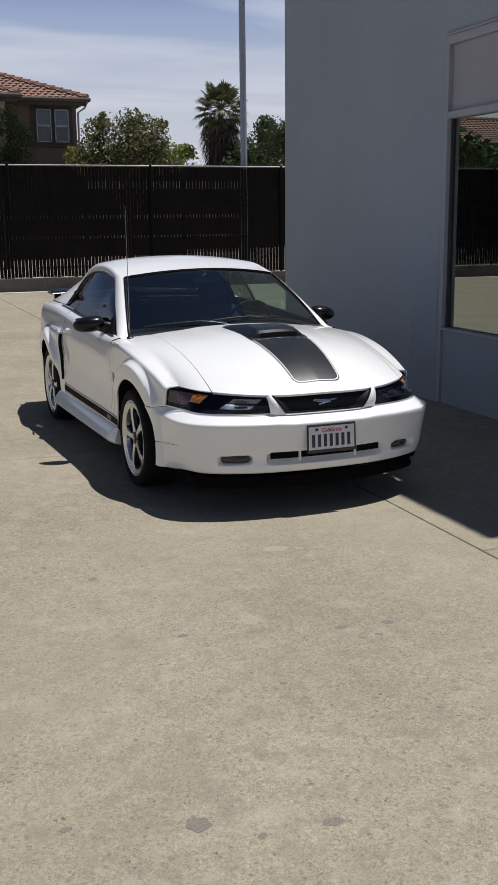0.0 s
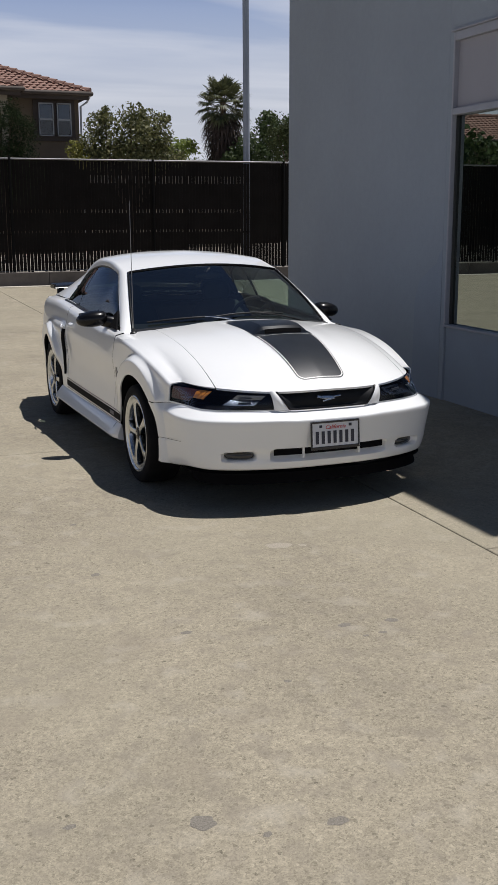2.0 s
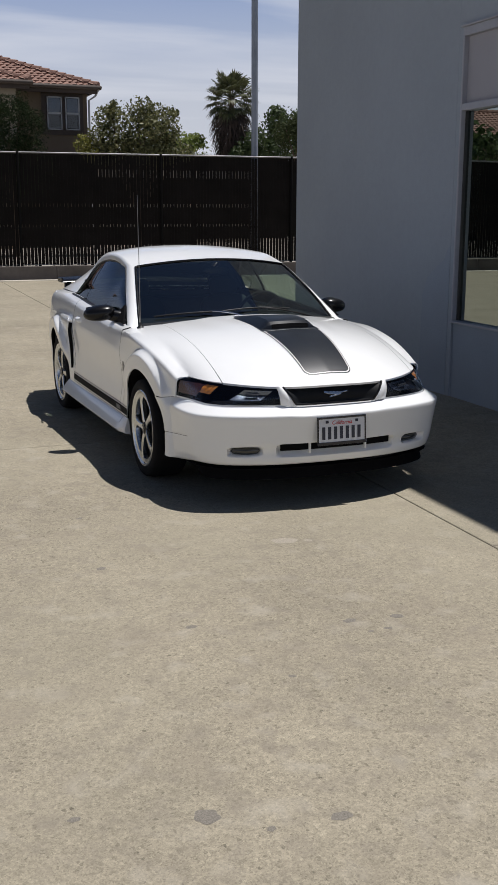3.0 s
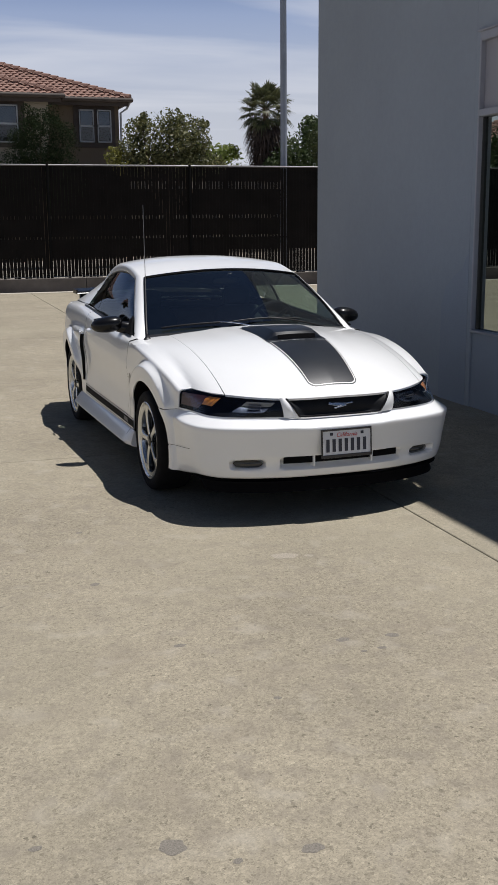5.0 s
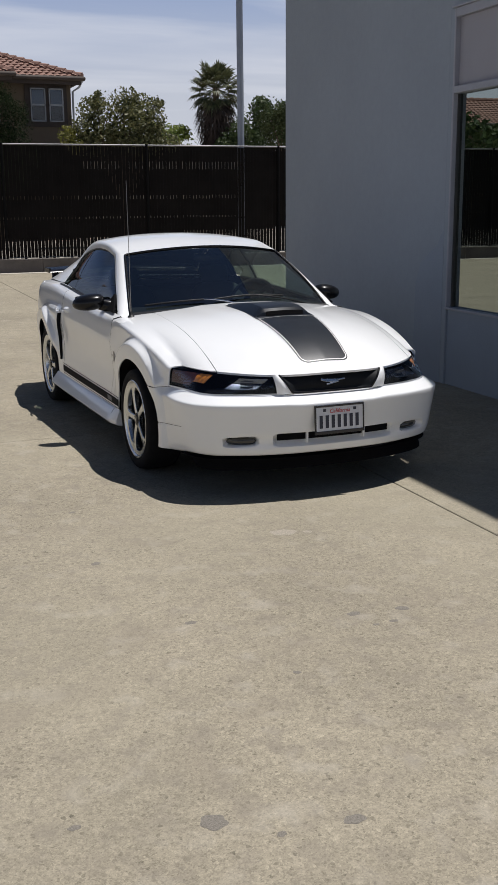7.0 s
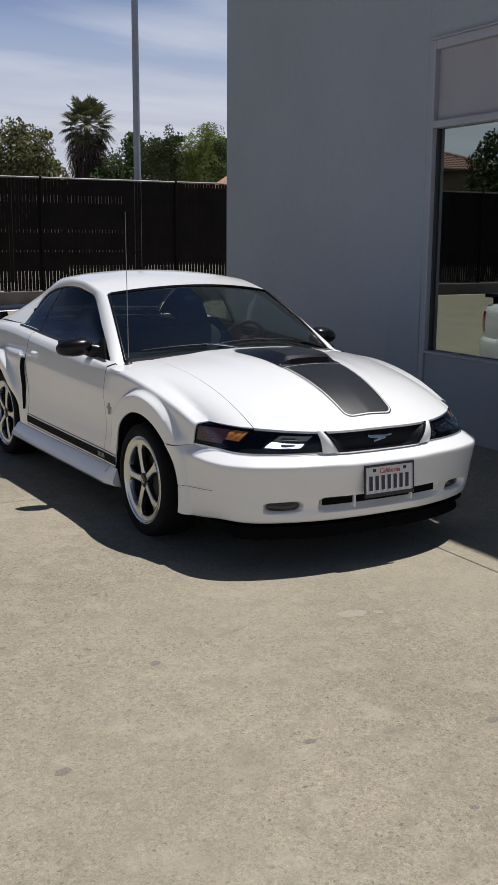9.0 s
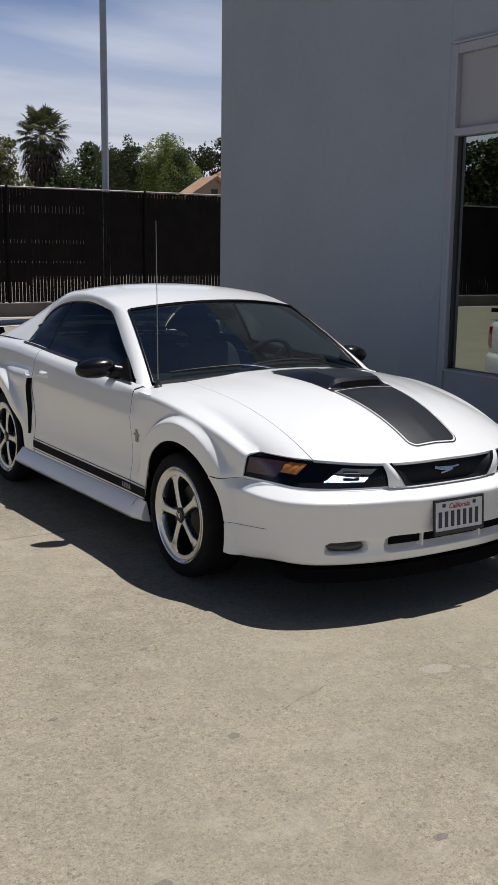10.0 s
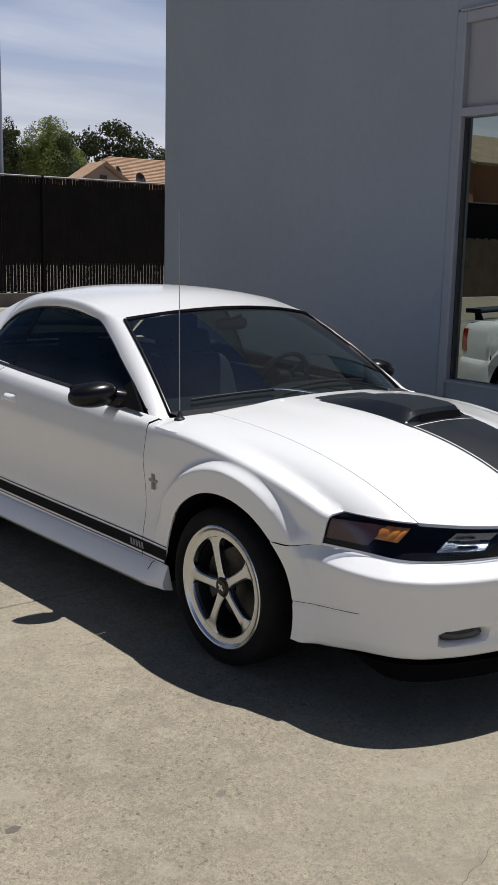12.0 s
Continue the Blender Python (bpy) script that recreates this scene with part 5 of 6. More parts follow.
def scoop_pt(u, i):
    y, h = SC[int(i)]
    w = mix(0.148, 0.140, i / 7)
    f = (1 - max(0.0, (abs(u) - 0.86) / 0.14) ** 1.6)
    x = u * w * (1 + 0.26 * (1 - f))
    return (x, y + 0.02 * abs(u) ** 3, top_z(x, y) + 0.003 + h * f)


sheet(bm, [-1, -0.97, -0.92, -0.86, -0.8, -0.5, -0.2, 0.2, 0.5, 0.8, 0.86, 0.92, 0.97, 1], list(range(8)), scoop_pt)
scoop = cpart("hood_scoop", bm, STRIPE, hood, "black hood scoop", smooth=24)
bm = bmesh.new()
sheet(bm, lin(-0.118, 0.118, 8), [0, 1], lambda x, k: (x, -0.330 + 0.010 * k, top_z(x, -0.327) + 0.008 + k * 0.026))
cpart("mouth_shade", bm, DARK, scoop, thick=0.003)

# cowl, black, between hood and windscreen
def ws_low(u):
    return Vector((0.700 * u, 0.585 - 0.20 * (1 - u * u), 0.900 + 0.040 * (1 - u * u)))


def ws_high(u):
    return Vector((0.560 * u, 1.19 - 0.10 * (1 - u * u), 1.261 + 0.050 * (1 - u * u)))


def ws_pt(u, v, off=0.0):
    p = ws_low(u).lerp(ws_high(u), v)
    n = Vector((0.25 * u, -0.55, 0.83)).normalized()
    return p + n * (0.020 * 4 * v * (1 - v) + off)


bm = sheet(bmesh.new(), lin(-1, 1, 30), lin(0, 1, 3), lambda u, k: Vector((u * mix(0.66, 0.70, k), yr_hood(u * 0.60) - 0.02, top_z(u * 0.60, yr_hood(u * 0.6)) - 0.022)).lerp(ws_pt(u, 0.015, 0.004), k))
cpart("cowl", bm, PLASTIC, car, "black plastic cowl panel", smooth=60)

# windscreen with a black band round its edge
screen = cpart("windscreen", sheet(bmesh.new(), lin(-0.985, 0.985, 30), lin(0.0, 0.985, 16), lambda u, v: ws_pt(u, v)), SCREEN, car, "lightly tinted windscreen", smooth=70)
bm = bmesh.new()
add_tube(bm, [ws_pt(-0.99, v, 0.002) for v in lin(0.0, 0.985, 14)] + [ws_pt(u, 0.992, 0.002) for u in lin(-0.97, 0.97, 20)] + [ws_pt(0.99, v, 0.002) for v in lin(0.985, 0.0, 14)], 0.0085, 6)
cpart("screen_seal", bm, GLOSSBLACK, screen, smooth=60)

# cabin: outline of the side glass and the roof edge, half side
D_Y = [0.64, 0.82, 1.00, 1.17, 1.36, 1.55, 1.78, 1.97, 2.13, 2.25, 2.315, 2.35, 2.362]
dlo_x = cub(D_Y, [0.762, 0.717, 0.675, 0.632, 0.588, 0.580, 0.580, 0.583, 0.593, 0.610, 0.633, 0.668, 0.70])
dlo_z = cub(D_Y, [0.905, 1.0, 1.09, 1.175, 1.250, 1.278, 1.286, 1.277, 1.250, 1.205, 1.150, 1.075, 1.01])
L_PTS = [(0.588, 1.36, 1.250), (0.580, 1.66, 1.286), (0.583, 1.97, 1.277), (0.602, 2.20, 1.226), (0.640, 2.325, 1.135), (0.70, 2.362, 1.008), (0.732, 2.42, 0.996), (0.742, 2.60, 0.997), (0.735, 2.80, 0.996), (0.715, 3.02, 0.985)]
U_PTS = [(0.560, 1.19, 1.261), (0.556, 1.50, 1.322), (0.545, 1.80, 1.342), (0.530, 2.05, 1.336), (0.520, 2.20, 1.318), (0.512, 2.36, 1.280), (0.518, 2.52, 1.228), (0.535, 2.68, 1.165), (0.56, 2.85, 1.085), (0.60, 3.02, 0.995)]
idx = list(range(10))
LF = [cub(idx, [p[i] for p in L_PTS]) for i in range(3)]
UF = [cub(idx, [p[i] for p in U_PTS]) for i in range(3)]


def rail_pt(sg, i, k):
    a = Vector([f(i) for f in LF])
    b = Vector([f(i) for f in UF])
    p = a.lerp(b, k)
    p += Vector((0.55, 0, 0.83)) * (0.018 * 4 * k * (1 - k))
    return Vector((sg * p.x, p.y, p.z))


def pillar_pt(sg, v, k):
    a = Vector((dlo_x(mix(0.64, 1.36, v)), mix(0.64, 1.36, v), dlo_z(mix(0.64, 1.36, v)) - 0.012 * sst(0.04, -0.04, v)))
    b = ws_pt(1.0, v)
    p = a.lerp(b, k) + Vector((0.6, -0.4, 0.6)).lerp(Vector((0.55, 0, 0.83)) * 1.125, sst(0.6, 1.0, v)) * (0.016 * 4 * k * (1 - k))
    return Vector((sg * p.x, p.y, p.z))


def roof_pt(u, v):
    i = v * 4
    b = Vector([f(i) for f in UF])
    c = 1 - u * u
    cr = mix(0.048, 0.046, min(1, v * 2))
    return Vector((u * b.x, b.y + c * mix(-0.10, 0.06, v), b.z + cr * (1 - abs(u) ** 2.2)))


def back_pt(u, v):
    i = 4 + v * 5
    b = Vector([f(i) for f in UF])
    c = 1 - u * u
    return Vector((u * b.x, b.y + c * 0.06, b.z + mix(0.046, 0.02, v) * (1 - abs(u) ** 2.2)))


RAIL_I = lin(0, 4, 28) + lin(4, 9, 30)[1:]
bm = sheet(bmesh.new(), lin(-1, 1, 32), [i / 4 for i in lin(0, 4, 28)], roof_pt)
for sg in (-1, 1):
    sheet(bm, RAIL_I, lin(0, 1, 6), lambda i, k: rail_pt(sg, i, k))
    sheet(bm, [-0.13, -0.08, -0.04] + lin(0, 1, 20), lin(0, 1, 6), lambda v, k: pillar_pt(sg, v, k))
bmesh.ops.remove_doubles(bm, verts=bm.verts, dist=0.0015)
roof = cpart("roof", bm, WHITE, car, smooth=60, thick=0.02, inner=FABRIC)
for sg in (-1, 1):
    bm = sheet(bmesh.new(), lin(3.6, 8.8, 16), lin(0.04, 0.96, 5), lambda i, k: rail_pt(sg, i, k) + Vector((-sg * 0.034, 0, -0.022)))
    cpart("pillar_trim", bm, FABRIC, roof, "dark trim inside the rear pillar", smooth=60)
back = cpart("rear_window", sheet(bmesh.new(), lin(-0.97, 0.97, 20), lin(0.02, 0.99, 12), lambda u, v: back_pt(u, v)), REARGLASS, car, "dark tinted rear window", smooth=70)

seal = sheet(bmesh.new(), lin(-1, 1, 20), lin(0, 1, 3), lambda u, k: back_pt(u, 0.975).lerp(Vector((u * 0.60, 3.05 + 0.05 * (1 - u * u), 0.955)), k))
cpart("rear_seal", seal, PLASTIC, back, "black rubber seal at the foot of the rear window", smooth=60)

# body sides
for sg in (-1, 1):
    ys = sorted(set([-0.535, -0.51, -0.48, -0.45] + arch_ys(AXLES[0], -0.44, 0.42, 34) + lin(0.40, 0.5585, 8)))

    def fender_low(y):
        if y < -0.30:
            seam = mix(0.592, 0.570, sst(-0.53, -0.34, y))
            return max(seam, arch_low(y, 0.0)) + 0.003
        return arch_low(y, 0.305)

    def fender_pt(y, v):
        zt = belt(y)
        if v <= 1:
            slant = 0.035 * sst(-0.42, -0.535, y)
            z = mix(fender_low(y + slant), zt, v)
            y2 = y + slant * (1 - v)
            return (sg * side_x(y2, z), y2, z)
        x = mix(x_top(y), mix(seam_x(y) + 0.0008, x_top(y) - 0.02, sst(0.42, 0.555, y)), v - 1)
        return (sg * x, y, top_z(x, y))
    bm = sheet(bmesh.new(), ys, lin(0, 1, 40) + lin(1.1, 2, 8), fender_pt)
    sheet(bm, [0] + lin(0.1, 1, 8), lin(0, 1, 8), lambda a, k: (lambda x: (sg * x, mix(min(-0.536, edge_y(x) - 0.002), -0.535, k), top_z(x, mix(min(-0.536, edge_y(x) - 0.002), -0.535, k))))(mix(x_top(-0.535), seam_x(-0.535) + 0.0008, a)))
    bmesh.ops.remove_doubles(bm, verts=bm.verts, dist=0.001)
    # rolled lip of the wheel arch
    fender = cpart("fender", bm, WHITE, car, smooth=50, thick=0.008, inner=DARK)
    bm = bmesh.new()
    sheet(bm, lin(radians(2), radians(188), 36), [0, 1], lambda a, k: (lambda y, z: (sg * mix(side_x(y, z) - 0.016, 0.24, k), y, z))(AXLES[0] + ARCH_R * math.cos(a) * 1.01, ARCH_Z + ARCH_R * math.sin(a) * 1.01))
    cpart("wheel_well", bm, DARK, fender, smooth=60)
    emblem(fender, (sg * (side_x(0.49, 0.642) + 0.001), 0.492, 0.642), (0, 0, 1), (0, 1, 0), (sg, 0, 0), 0.075, PEWTER, ((0.0, -0.12, 0.90, 0.09, 0), (0.0, 0.0, 0.90, 0.09, 0), (0.0, 0.12, 0.90, 0.09, 0), (0.05, 0.0, 0.16, 0.78, 0), (0.12, 0.28, 0.10, 0.34, 20)))

    bm = sheet(bmesh.new(), lin(0.5615, 1.985, 50), lin(0, 1, 44), lambda y, v: (lambda z: (sg * side_x(y, z), y, z))(mix(0.305, belt(y), v)))
    door = cpart("door", bm, WHITE, car, smooth=50, thick=0.02, inner=DARK)
    # handle: a recessed cup with a white pull
    bm = bmesh.new()
    sheet(bm, lin(-1, 1, 12), lin(-1, 1, 6), lambda a, b: (sg * (side_x(1.80 + 0.062 * a, 0.833 + 0.021 * b) + 0.026 * (1 - a**4) * (1 - b**4)), 1.80 + 0.062 * a, 0.833 + 0.021 * b))
    cpart("handle", bm, WHITE, door, "white door handle", smooth=60)
    # black belt moulding and mirror sail
    bm = tubem([(sg * (x_top(y) - 0.004), y, belt(y) + 0.004) for y in lin(0.70, 2.36, 30)], 0.009, 6)
    cpart("belt_moulding", bm, PLASTIC, door, "black rubber belt moulding", smooth=60)
    bm = bmesh.new()
    extrude_poly(bm, [(sg * 0.775, 0.655, 0.905), (sg * 0.778, 0.93, 0.918), (sg * 0.712, 0.845, 1.015)], (sg * 0.012, 0, 0.004))
    cpart("mirror_sail", bm, DARK, door, "black mirror base plate")
    # mirror: rounded shell and foot
    bm = bmesh.new()
    bmesh.ops.create_uvsphere(bm, u_segments=24, v_segments=16, radius=1)
    for v in bm.verts:
        x, y, z = v.co
        k = lambda q, p: math.copysign(abs(q) ** p, q)
        x, y, z = k(x, 0.75), k(y, 0.85), k(z, 0.8)
        if y > 0:
            y *= 0.42
        sc = 1 - 0.20 * max(0, x)
        v.co = (sg * (0.889 + 0.102 * x), 0.900 + 0.092 * y * sc + 0.015 * x, 0.964 + 0.056 * z * sc - 0.010 * x)
    bmesh.ops.translate(bm, vec=(-0.045 if sg > 0 else 0.0, 0, 0), verts=bm.verts)
    mirror = cpart("side_mirror", bm, GLOSSBLACK, door, "gloss black door mirror", smooth=70)
    cpart("mirror_foot", tubem([(sg * 0.755, 0.86, 0.935), (sg * 0.78, 0.865, 0.942), (sg * 0.82, 0.89, 0.952)], 0.046, 12, 0.040), GLOSSBLACK, mirror, smooth=60)
    bm = sheet(bmesh.new(), lin(-0.82, 0.82, 8), lin(-0.8, 0.8, 6), lambda a, b: (sg * (0.889 + 0.092 * a) - (0.045 if sg > 0 else 0.0), 0.942 + 0.012 * a, 0.968 + 0.05 * b * (1 - 0.3 * a * a)))
    cpart("mirror_glass", bm, CHROME, mirror, "mirror glass")

    def glass_pt(y, k, inset=0.012):
        b = Vector((x_top(y) - 0.012, y, belt(y) + 0.004))
        t = Vector((dlo_x(y), y, dlo_z(y)))
        p = b.lerp(t, k)
        return Vector((sg * (p.x - inset + 0.012 * 4 * k * (1 - k)), p.y, p.z))
    pane = cpart("door_window", sheet(bmesh.new(), lin(0.68, 1.969, 32), lin(0, 0.985, 8), glass_pt), TINTED, door, "dark tinted door window", smooth=70)
    bm = tubem([(sg * (dlo_x(y) - 0.006), y, dlo_z(y) - 0.004) for y in lin(0.66, 2.30, 40) + [2.315, 2.33, 2.34, 2.35, 2.358, 2.361]], 0.008, 6)
    cpart("window_seal", bm, PLASTIC, door, smooth=60)

    # rear quarter
    ys = sorted(set(lin(1.99, 2.17, 8) + arch_ys(AXLES[1], 2.16, 2.97, 34) + [2.975, 3.0, 3.02]))

    def quarter_pt(y, v):
        zl = arch_low(y, 0.305) if y < 2.965 else 0.60
        if y > 2.955 and y < 2.966:
            zl = max(zl, 0.36)
        if v > 1:
            k = v - 1
            xi = mix(x_top(y) - 0.012, 0.69, sst(2.34, 2.44, y))
            return (sg * mix(x_top(y), xi, k), y, belt(y) + 0.012 * math.sin(math.pi / 2 * k))
        z = mix(zl, belt(y), v)
        return (sg * side_x(y, z), y, z)
    bm = sheet(bmesh.new(), ys, lin(0, 1, 44) + [1.25, 1.5, 1.75, 2.0], quarter_pt)
    quarter = cpart("rear_quarter", bm, WHITE, car, smooth=50, thick=0.02, inner=DARK)
    bm = bmesh.new()
    sheet(bm, lin(radians(-8), radians(188), 30), [0, 1], lambda a, k: (sg * mix(0.805, 0.60, k), AXLES[1] + ARCH_R * math.cos(a) * 1.01, ARCH_Z + ARCH_R * math.sin(a) * 1.01))
    cpart("wheel_well", bm, DARK, quarter, smooth=60)
    # side scoop: dark slot and its white lip
    scp = lambda a, b: (sg * (side_x(mix(1.985, 2.035, 0.5), mix(0.47, 0.81, b)) + 0.004 + 0.014 * a), mix(2.048 - 0.043 * mix(0.35, 1.0, sst(0.0, 0.6, b)), 2.048, a) - 0.055 * (b - 0.5) * 0.9, mix(0.418, 0.79, b))
    cpart("side_vent", sheet(bmesh.new(), lin(0, 1, 4), lin(0, 1, 14), scp), DARK, quarter, "black side vent behind the door", thick=0.004)
    bm = bmesh.new()
    sheet(bm, lin(0, 1, 8), lin(-1, 1, 4), lambda a, b: (sg * (side_x(2.06, 0.80) + 0.024 * math.sin(math.pi * min(1, a * 1.3) * 0.5) * (1 - b * b * 0.5) - 0.004), mix(2.10, 1.955, a), 0.808 + 0.012 * b * (1 - 0.5 * a)))
    cpart("vent_lip", bm, WHITE, quarter, smooth=60, thick=0.008)
    qpane = cpart("quarter_window", sheet(bmesh.new(), lin(1.971, 2.30, 12) + [2.315, 2.33, 2.345, 2.355, 2.36], lin(0, 0.985, 8), glass_pt), QUARTERGLASS, quarter, "dark tinted quarter window", smooth=70)
    cpart("window_divider", tubem([glass_pt(1.97, k, 0.020) for k in lin(0, 0.98, 6)], 0.009, 6), DARK, quarter, smooth=60)

    # rocker skirt and the lower black side stripe
    def skirt_pt(y, v):
        o = (0.002, 0.008, 0.013, 0.056, 0.060, 0.044, -0.05)[int(v)] * mix(0.45, 1.0, sst(0.36, 0.50, y))
        z = (0.308, 0.304, 0.297, 0.240, 0.226, 0.206, 0.196)[int(v)]
        return (sg * (width_at(y) + 0.006 + o), y, z)
    bm = sheet(bmesh.new(), lin(0.365, 0.52, 8) + lin(0.56, 2.195, 26), list(range(7)), skirt_pt)
    for y in (0.365, 2.195):
        bm.faces.new([bm.verts.new(skirt_pt(y, v)) for v in range(7)])
    bmesh.ops.remove_doubles(bm, verts=bm.verts, dist=0.0005)
    skirt = cpart("side_skirt", bm, WHITE, car, "white sculpted side skirt", smooth=45, thick=0.01)
    seam = sheet(bmesh.new(), [0.455, 0.460], [0, 1, 2, 3, 4, 5], lambda y, v: (lambda p: (p[0] + sg * 0.0025, y + 0.006 * v, p[2]))(skirt_pt(y, v)))
    cpart("skirt_seam", seam, DARK, skirt, "thin dark joint in the skirt")
    a0, a1 = 0.372, 2.0
    zs = lambda y: 0.318 + 0.012 * (y - 0.4) / 1.6
    def line_strip(z0, z1, lift):
        return sheet(bmesh.new(), lin(a0, a1, 30), lin(z0, z1, 3), lambda y, z: (sg * (side_x(y, z + zs(y)) + lift), y, z + zs(y)))
    band = cpart("side_stripe", line_strip(0.008, 0.056, 0.0025), SIDESTRIPE, car, "black rocker stripe with thin white lines", smooth=60)
    cpart("upper_line", line_strip(0.066, 0.070, 0.0025), SIDESTRIPE, band)
    cpart("lower_line", line_strip(-0.006, -0.002, 0.0025), SIDESTRIPE, band)
    bm = bmesh.new()
    for k in range(5):
        y = 0.545 + 0.022 * k
        sheet(bm, [y, y + 0.015], [0.018, 0.046], lambda yy, z: (sg * (side_x(yy, z + zs(yy)) + 0.004), yy + (z - 0.018) * 0.25, z + zs(yy)))
    cpart("lettering_bar", bm, mk("stripe_grey", (0.20, 0.20, 0.21), 0.4, var=0.05) if sg < 0 else bpy.data.materials["stripe_grey"], band, "unreadable lettering as grey bars")

# tail
TAIL = [(0, 3.60), (0.3, 3.585), (0.55, 3.54), (0.68, 3.46), (0.752, 3.32), (0.795, 3.15), (0.824, 3.0), (0.829, 2.955)]
tail, tail_x, tail_y = planar(TAIL)
tail_off = cub([0.60, 0.70, 0.80, 0.88, 0.925, 0.95], [-0.01, 0.0, 0.0, -0.012, -0.04, -0.075])


def tail_pt(q, v, lift=0.0):
    s = q * s_of(tail_y, 3.02)
    zt = belt(min(3.6, tail_y(abs(s))))
    z = mix(0.60, zt, v)
    x, y = tail(s, 0)
    X, Y = tail(s, 1)
    n = Vector((X - x, Y - y))
    if n.y < 0:
        n = -n
    off = tail_off(mix(0.60, 0.95, v)) + lift
    return (x + n.x * off, y + n.y * off, z)


cpart("tail_panel", sheet(bmesh.new(), lin(-1, 1, 60), lin(0, 1, 16), tail_pt), WHITE, car, smooth=50, thick=0.01)
rb_off = cub([0.20, 0.26, 0.40, 0.54, 0.585, 0.61], [-0.05, 0.0, 0.02, 0.03, 0.02, -0.01])


def rear_bumper_pt(q, z):
    s = q * 0.995
    x, y = tail(s, 0)
    X, Y = tail(s, 1)
    n = Vector((X - x, Y - y))
    if n.y < 0:
        n = -n
    off = rb_off(z) * sst(2.95, 3.1, y)
    return (x + n.x * off, y + n.y * off, z)


cpart("rear_bumper", sheet(bmesh.new(), lin(-1, 1, 60), lin(0.20, 0.61, 16), rear_bumper_pt), WHITE, car, smooth=50, thick=0.01)
bm = bmesh.new()
sheet(bm, lin(-1, 1, 20), lin(0, 1, 12), lambda u, k: (lambda y: (u * min(x_top(y), 0.79 - 0.14 * sst(3.1, 3.56, y)), y + 0.05 * (1 - u * u) * (1 - k), belt(y) + 0.018 * (1 - u * u)))(mix(2.98, 3.545, k)))
cpart("trunk_lid", bm, WHITE, car, smooth=50, thick=0.01)
for sg in (-1, 1):
    tl = cpart("tail_lamp", sheet(bmesh.new(), lin(0.40, 0.72, 20), lin(0.20, 0.80, 6), lambda q, v: tail_pt(sg * q, v, 0.004)), REDLAMP, car, "red three-segment tail lamp", smooth=50)
    for q in (0.50, 0.61):
        cpart("lamp_divider", sheet(bmesh.new(), [q, q + 0.018], lin(0.18, 0.80, 4), lambda a, v: tail_pt(sg * a, v, 0.007)), PLASTIC, tl)
# rear wing on two feet
spoiler = cpart("rear_spoiler", sheet(bmesh.new(), lin(-1, 1, 30), list(range(9)), lambda u, i: (u * 0.672, 3.35 + 0.04 * (1 - u * u) + (-0.10, -0.09, -0.04, 0.03, 0.09, 0.095, 0.03, -0.05, -0.10)[i], 1.028 + 0.012 * (1 - u * u) + (-0.004, 0.006, 0.016, 0.022, 0.030, 0.024, -0.006, -0.012, -0.004)[i])), GLOSSBLACK, car, "gloss black pedestal rear spoiler", smooth=50)
for sg in (-1, 1):
    cpart("spoiler_foot", tubem([(sg * 0.60, 3.33, 0.92), (sg * 0.605, 3.345, 0.97), (sg * 0.61, 3.36, 1.025)], 0.045, 10, 0.03), GLOSSBLACK, spoiler, smooth=60)
    cpart("spoiler_end", boxm((sg * 0.672 - 0.008, 3.26, 1.018), (sg * 0.672 + 0.008, 3.45, 1.060)), GLOSSBLACK, spoiler, bevel=0.006)

# underbody that closes the car from below
cpart("underbody", boxm((-0.66, -0.62, 0.165), (0.66, 3.40, 0.235)), DARK, car, bevel=0.02)
cpart("floor_pan", boxm((-0.80, 0.42, 0.215), (0.80, 2.16, 0.25)), DARK, car)
cpart("splash_shield", sheet(bmesh.new(), lin(-0.9, 0.9, 40), [0, 1], lambda q, k: (lambda p: (p[0], mix(p[1], -0.40, k), 0.222))(nose(q, -0.05))), DARK, car, thick=0.006)
bm = bmesh.new()
add_box(bm, (-0.58, -0.80, 0.24), (0.58, 0.52, 0.62))
cpart("engine_bay", bm, DARK, car)

# licence plate in a dark frame, its characters as bars
plate_m = Matrix.Translation((0.0, -1.082, 0.456)) @ Matrix.Rotation(radians(-4), 4, "X")
plate = part("licence_plate", boxm((-0.152, -0.004, -0.076), (0.152, 0.004, 0.076), plate_m), PLATE, bumper, "white licence plate in a dark metal frame", bevel=0.002)
bm = bmesh.new()
for a, b in (((-0.158, -0.009, 0.071), (0.158, 0.006, 0.083)), ((-0.158, -0.009, -0.085), (0.158, 0.006, -0.066)), ((-0.158, -0.009, -0.066), (-0.150, 0.006, 0.071)), ((0.150, -0.009, -0.066), (0.158, 0.006, 0.071))):
    add_box(bm, a, b, plate_m)
part("plate_frame", bm, mk("plate_frame_metal", (0.05, 0.05, 0.055), 0.25, metal=0.8, var=0.1, scale=60), plate, "dark metal plate frame", bevel=0.003)
part("plate_mount", boxm((-0.13, 0.0, -0.06), (0.13, 0.05, 0.06), plate_m), PLASTIC, plate)
for k in range(7):
    x = -0.131 + 0.0385 * k
    part("character_bar", boxm((x + 0.002, -0.0065, -0.050), (x + 0.022, -0.003, 0.024), plate_m), INK, plate)
word = bpy.data.curves.new("state_name", "FONT")
word.body, word.size, word.align_x, word.shear, word.extrude = "California", 0.034, "CENTER", 0.25, 0.0008
carrier = new("state_name", word)
lettering = bpy.data.meshes.new_from_object(carrier.evaluated_get(bpy.context.evaluated_depsgraph_get()))
bpy.data.objects.remove(carrier)
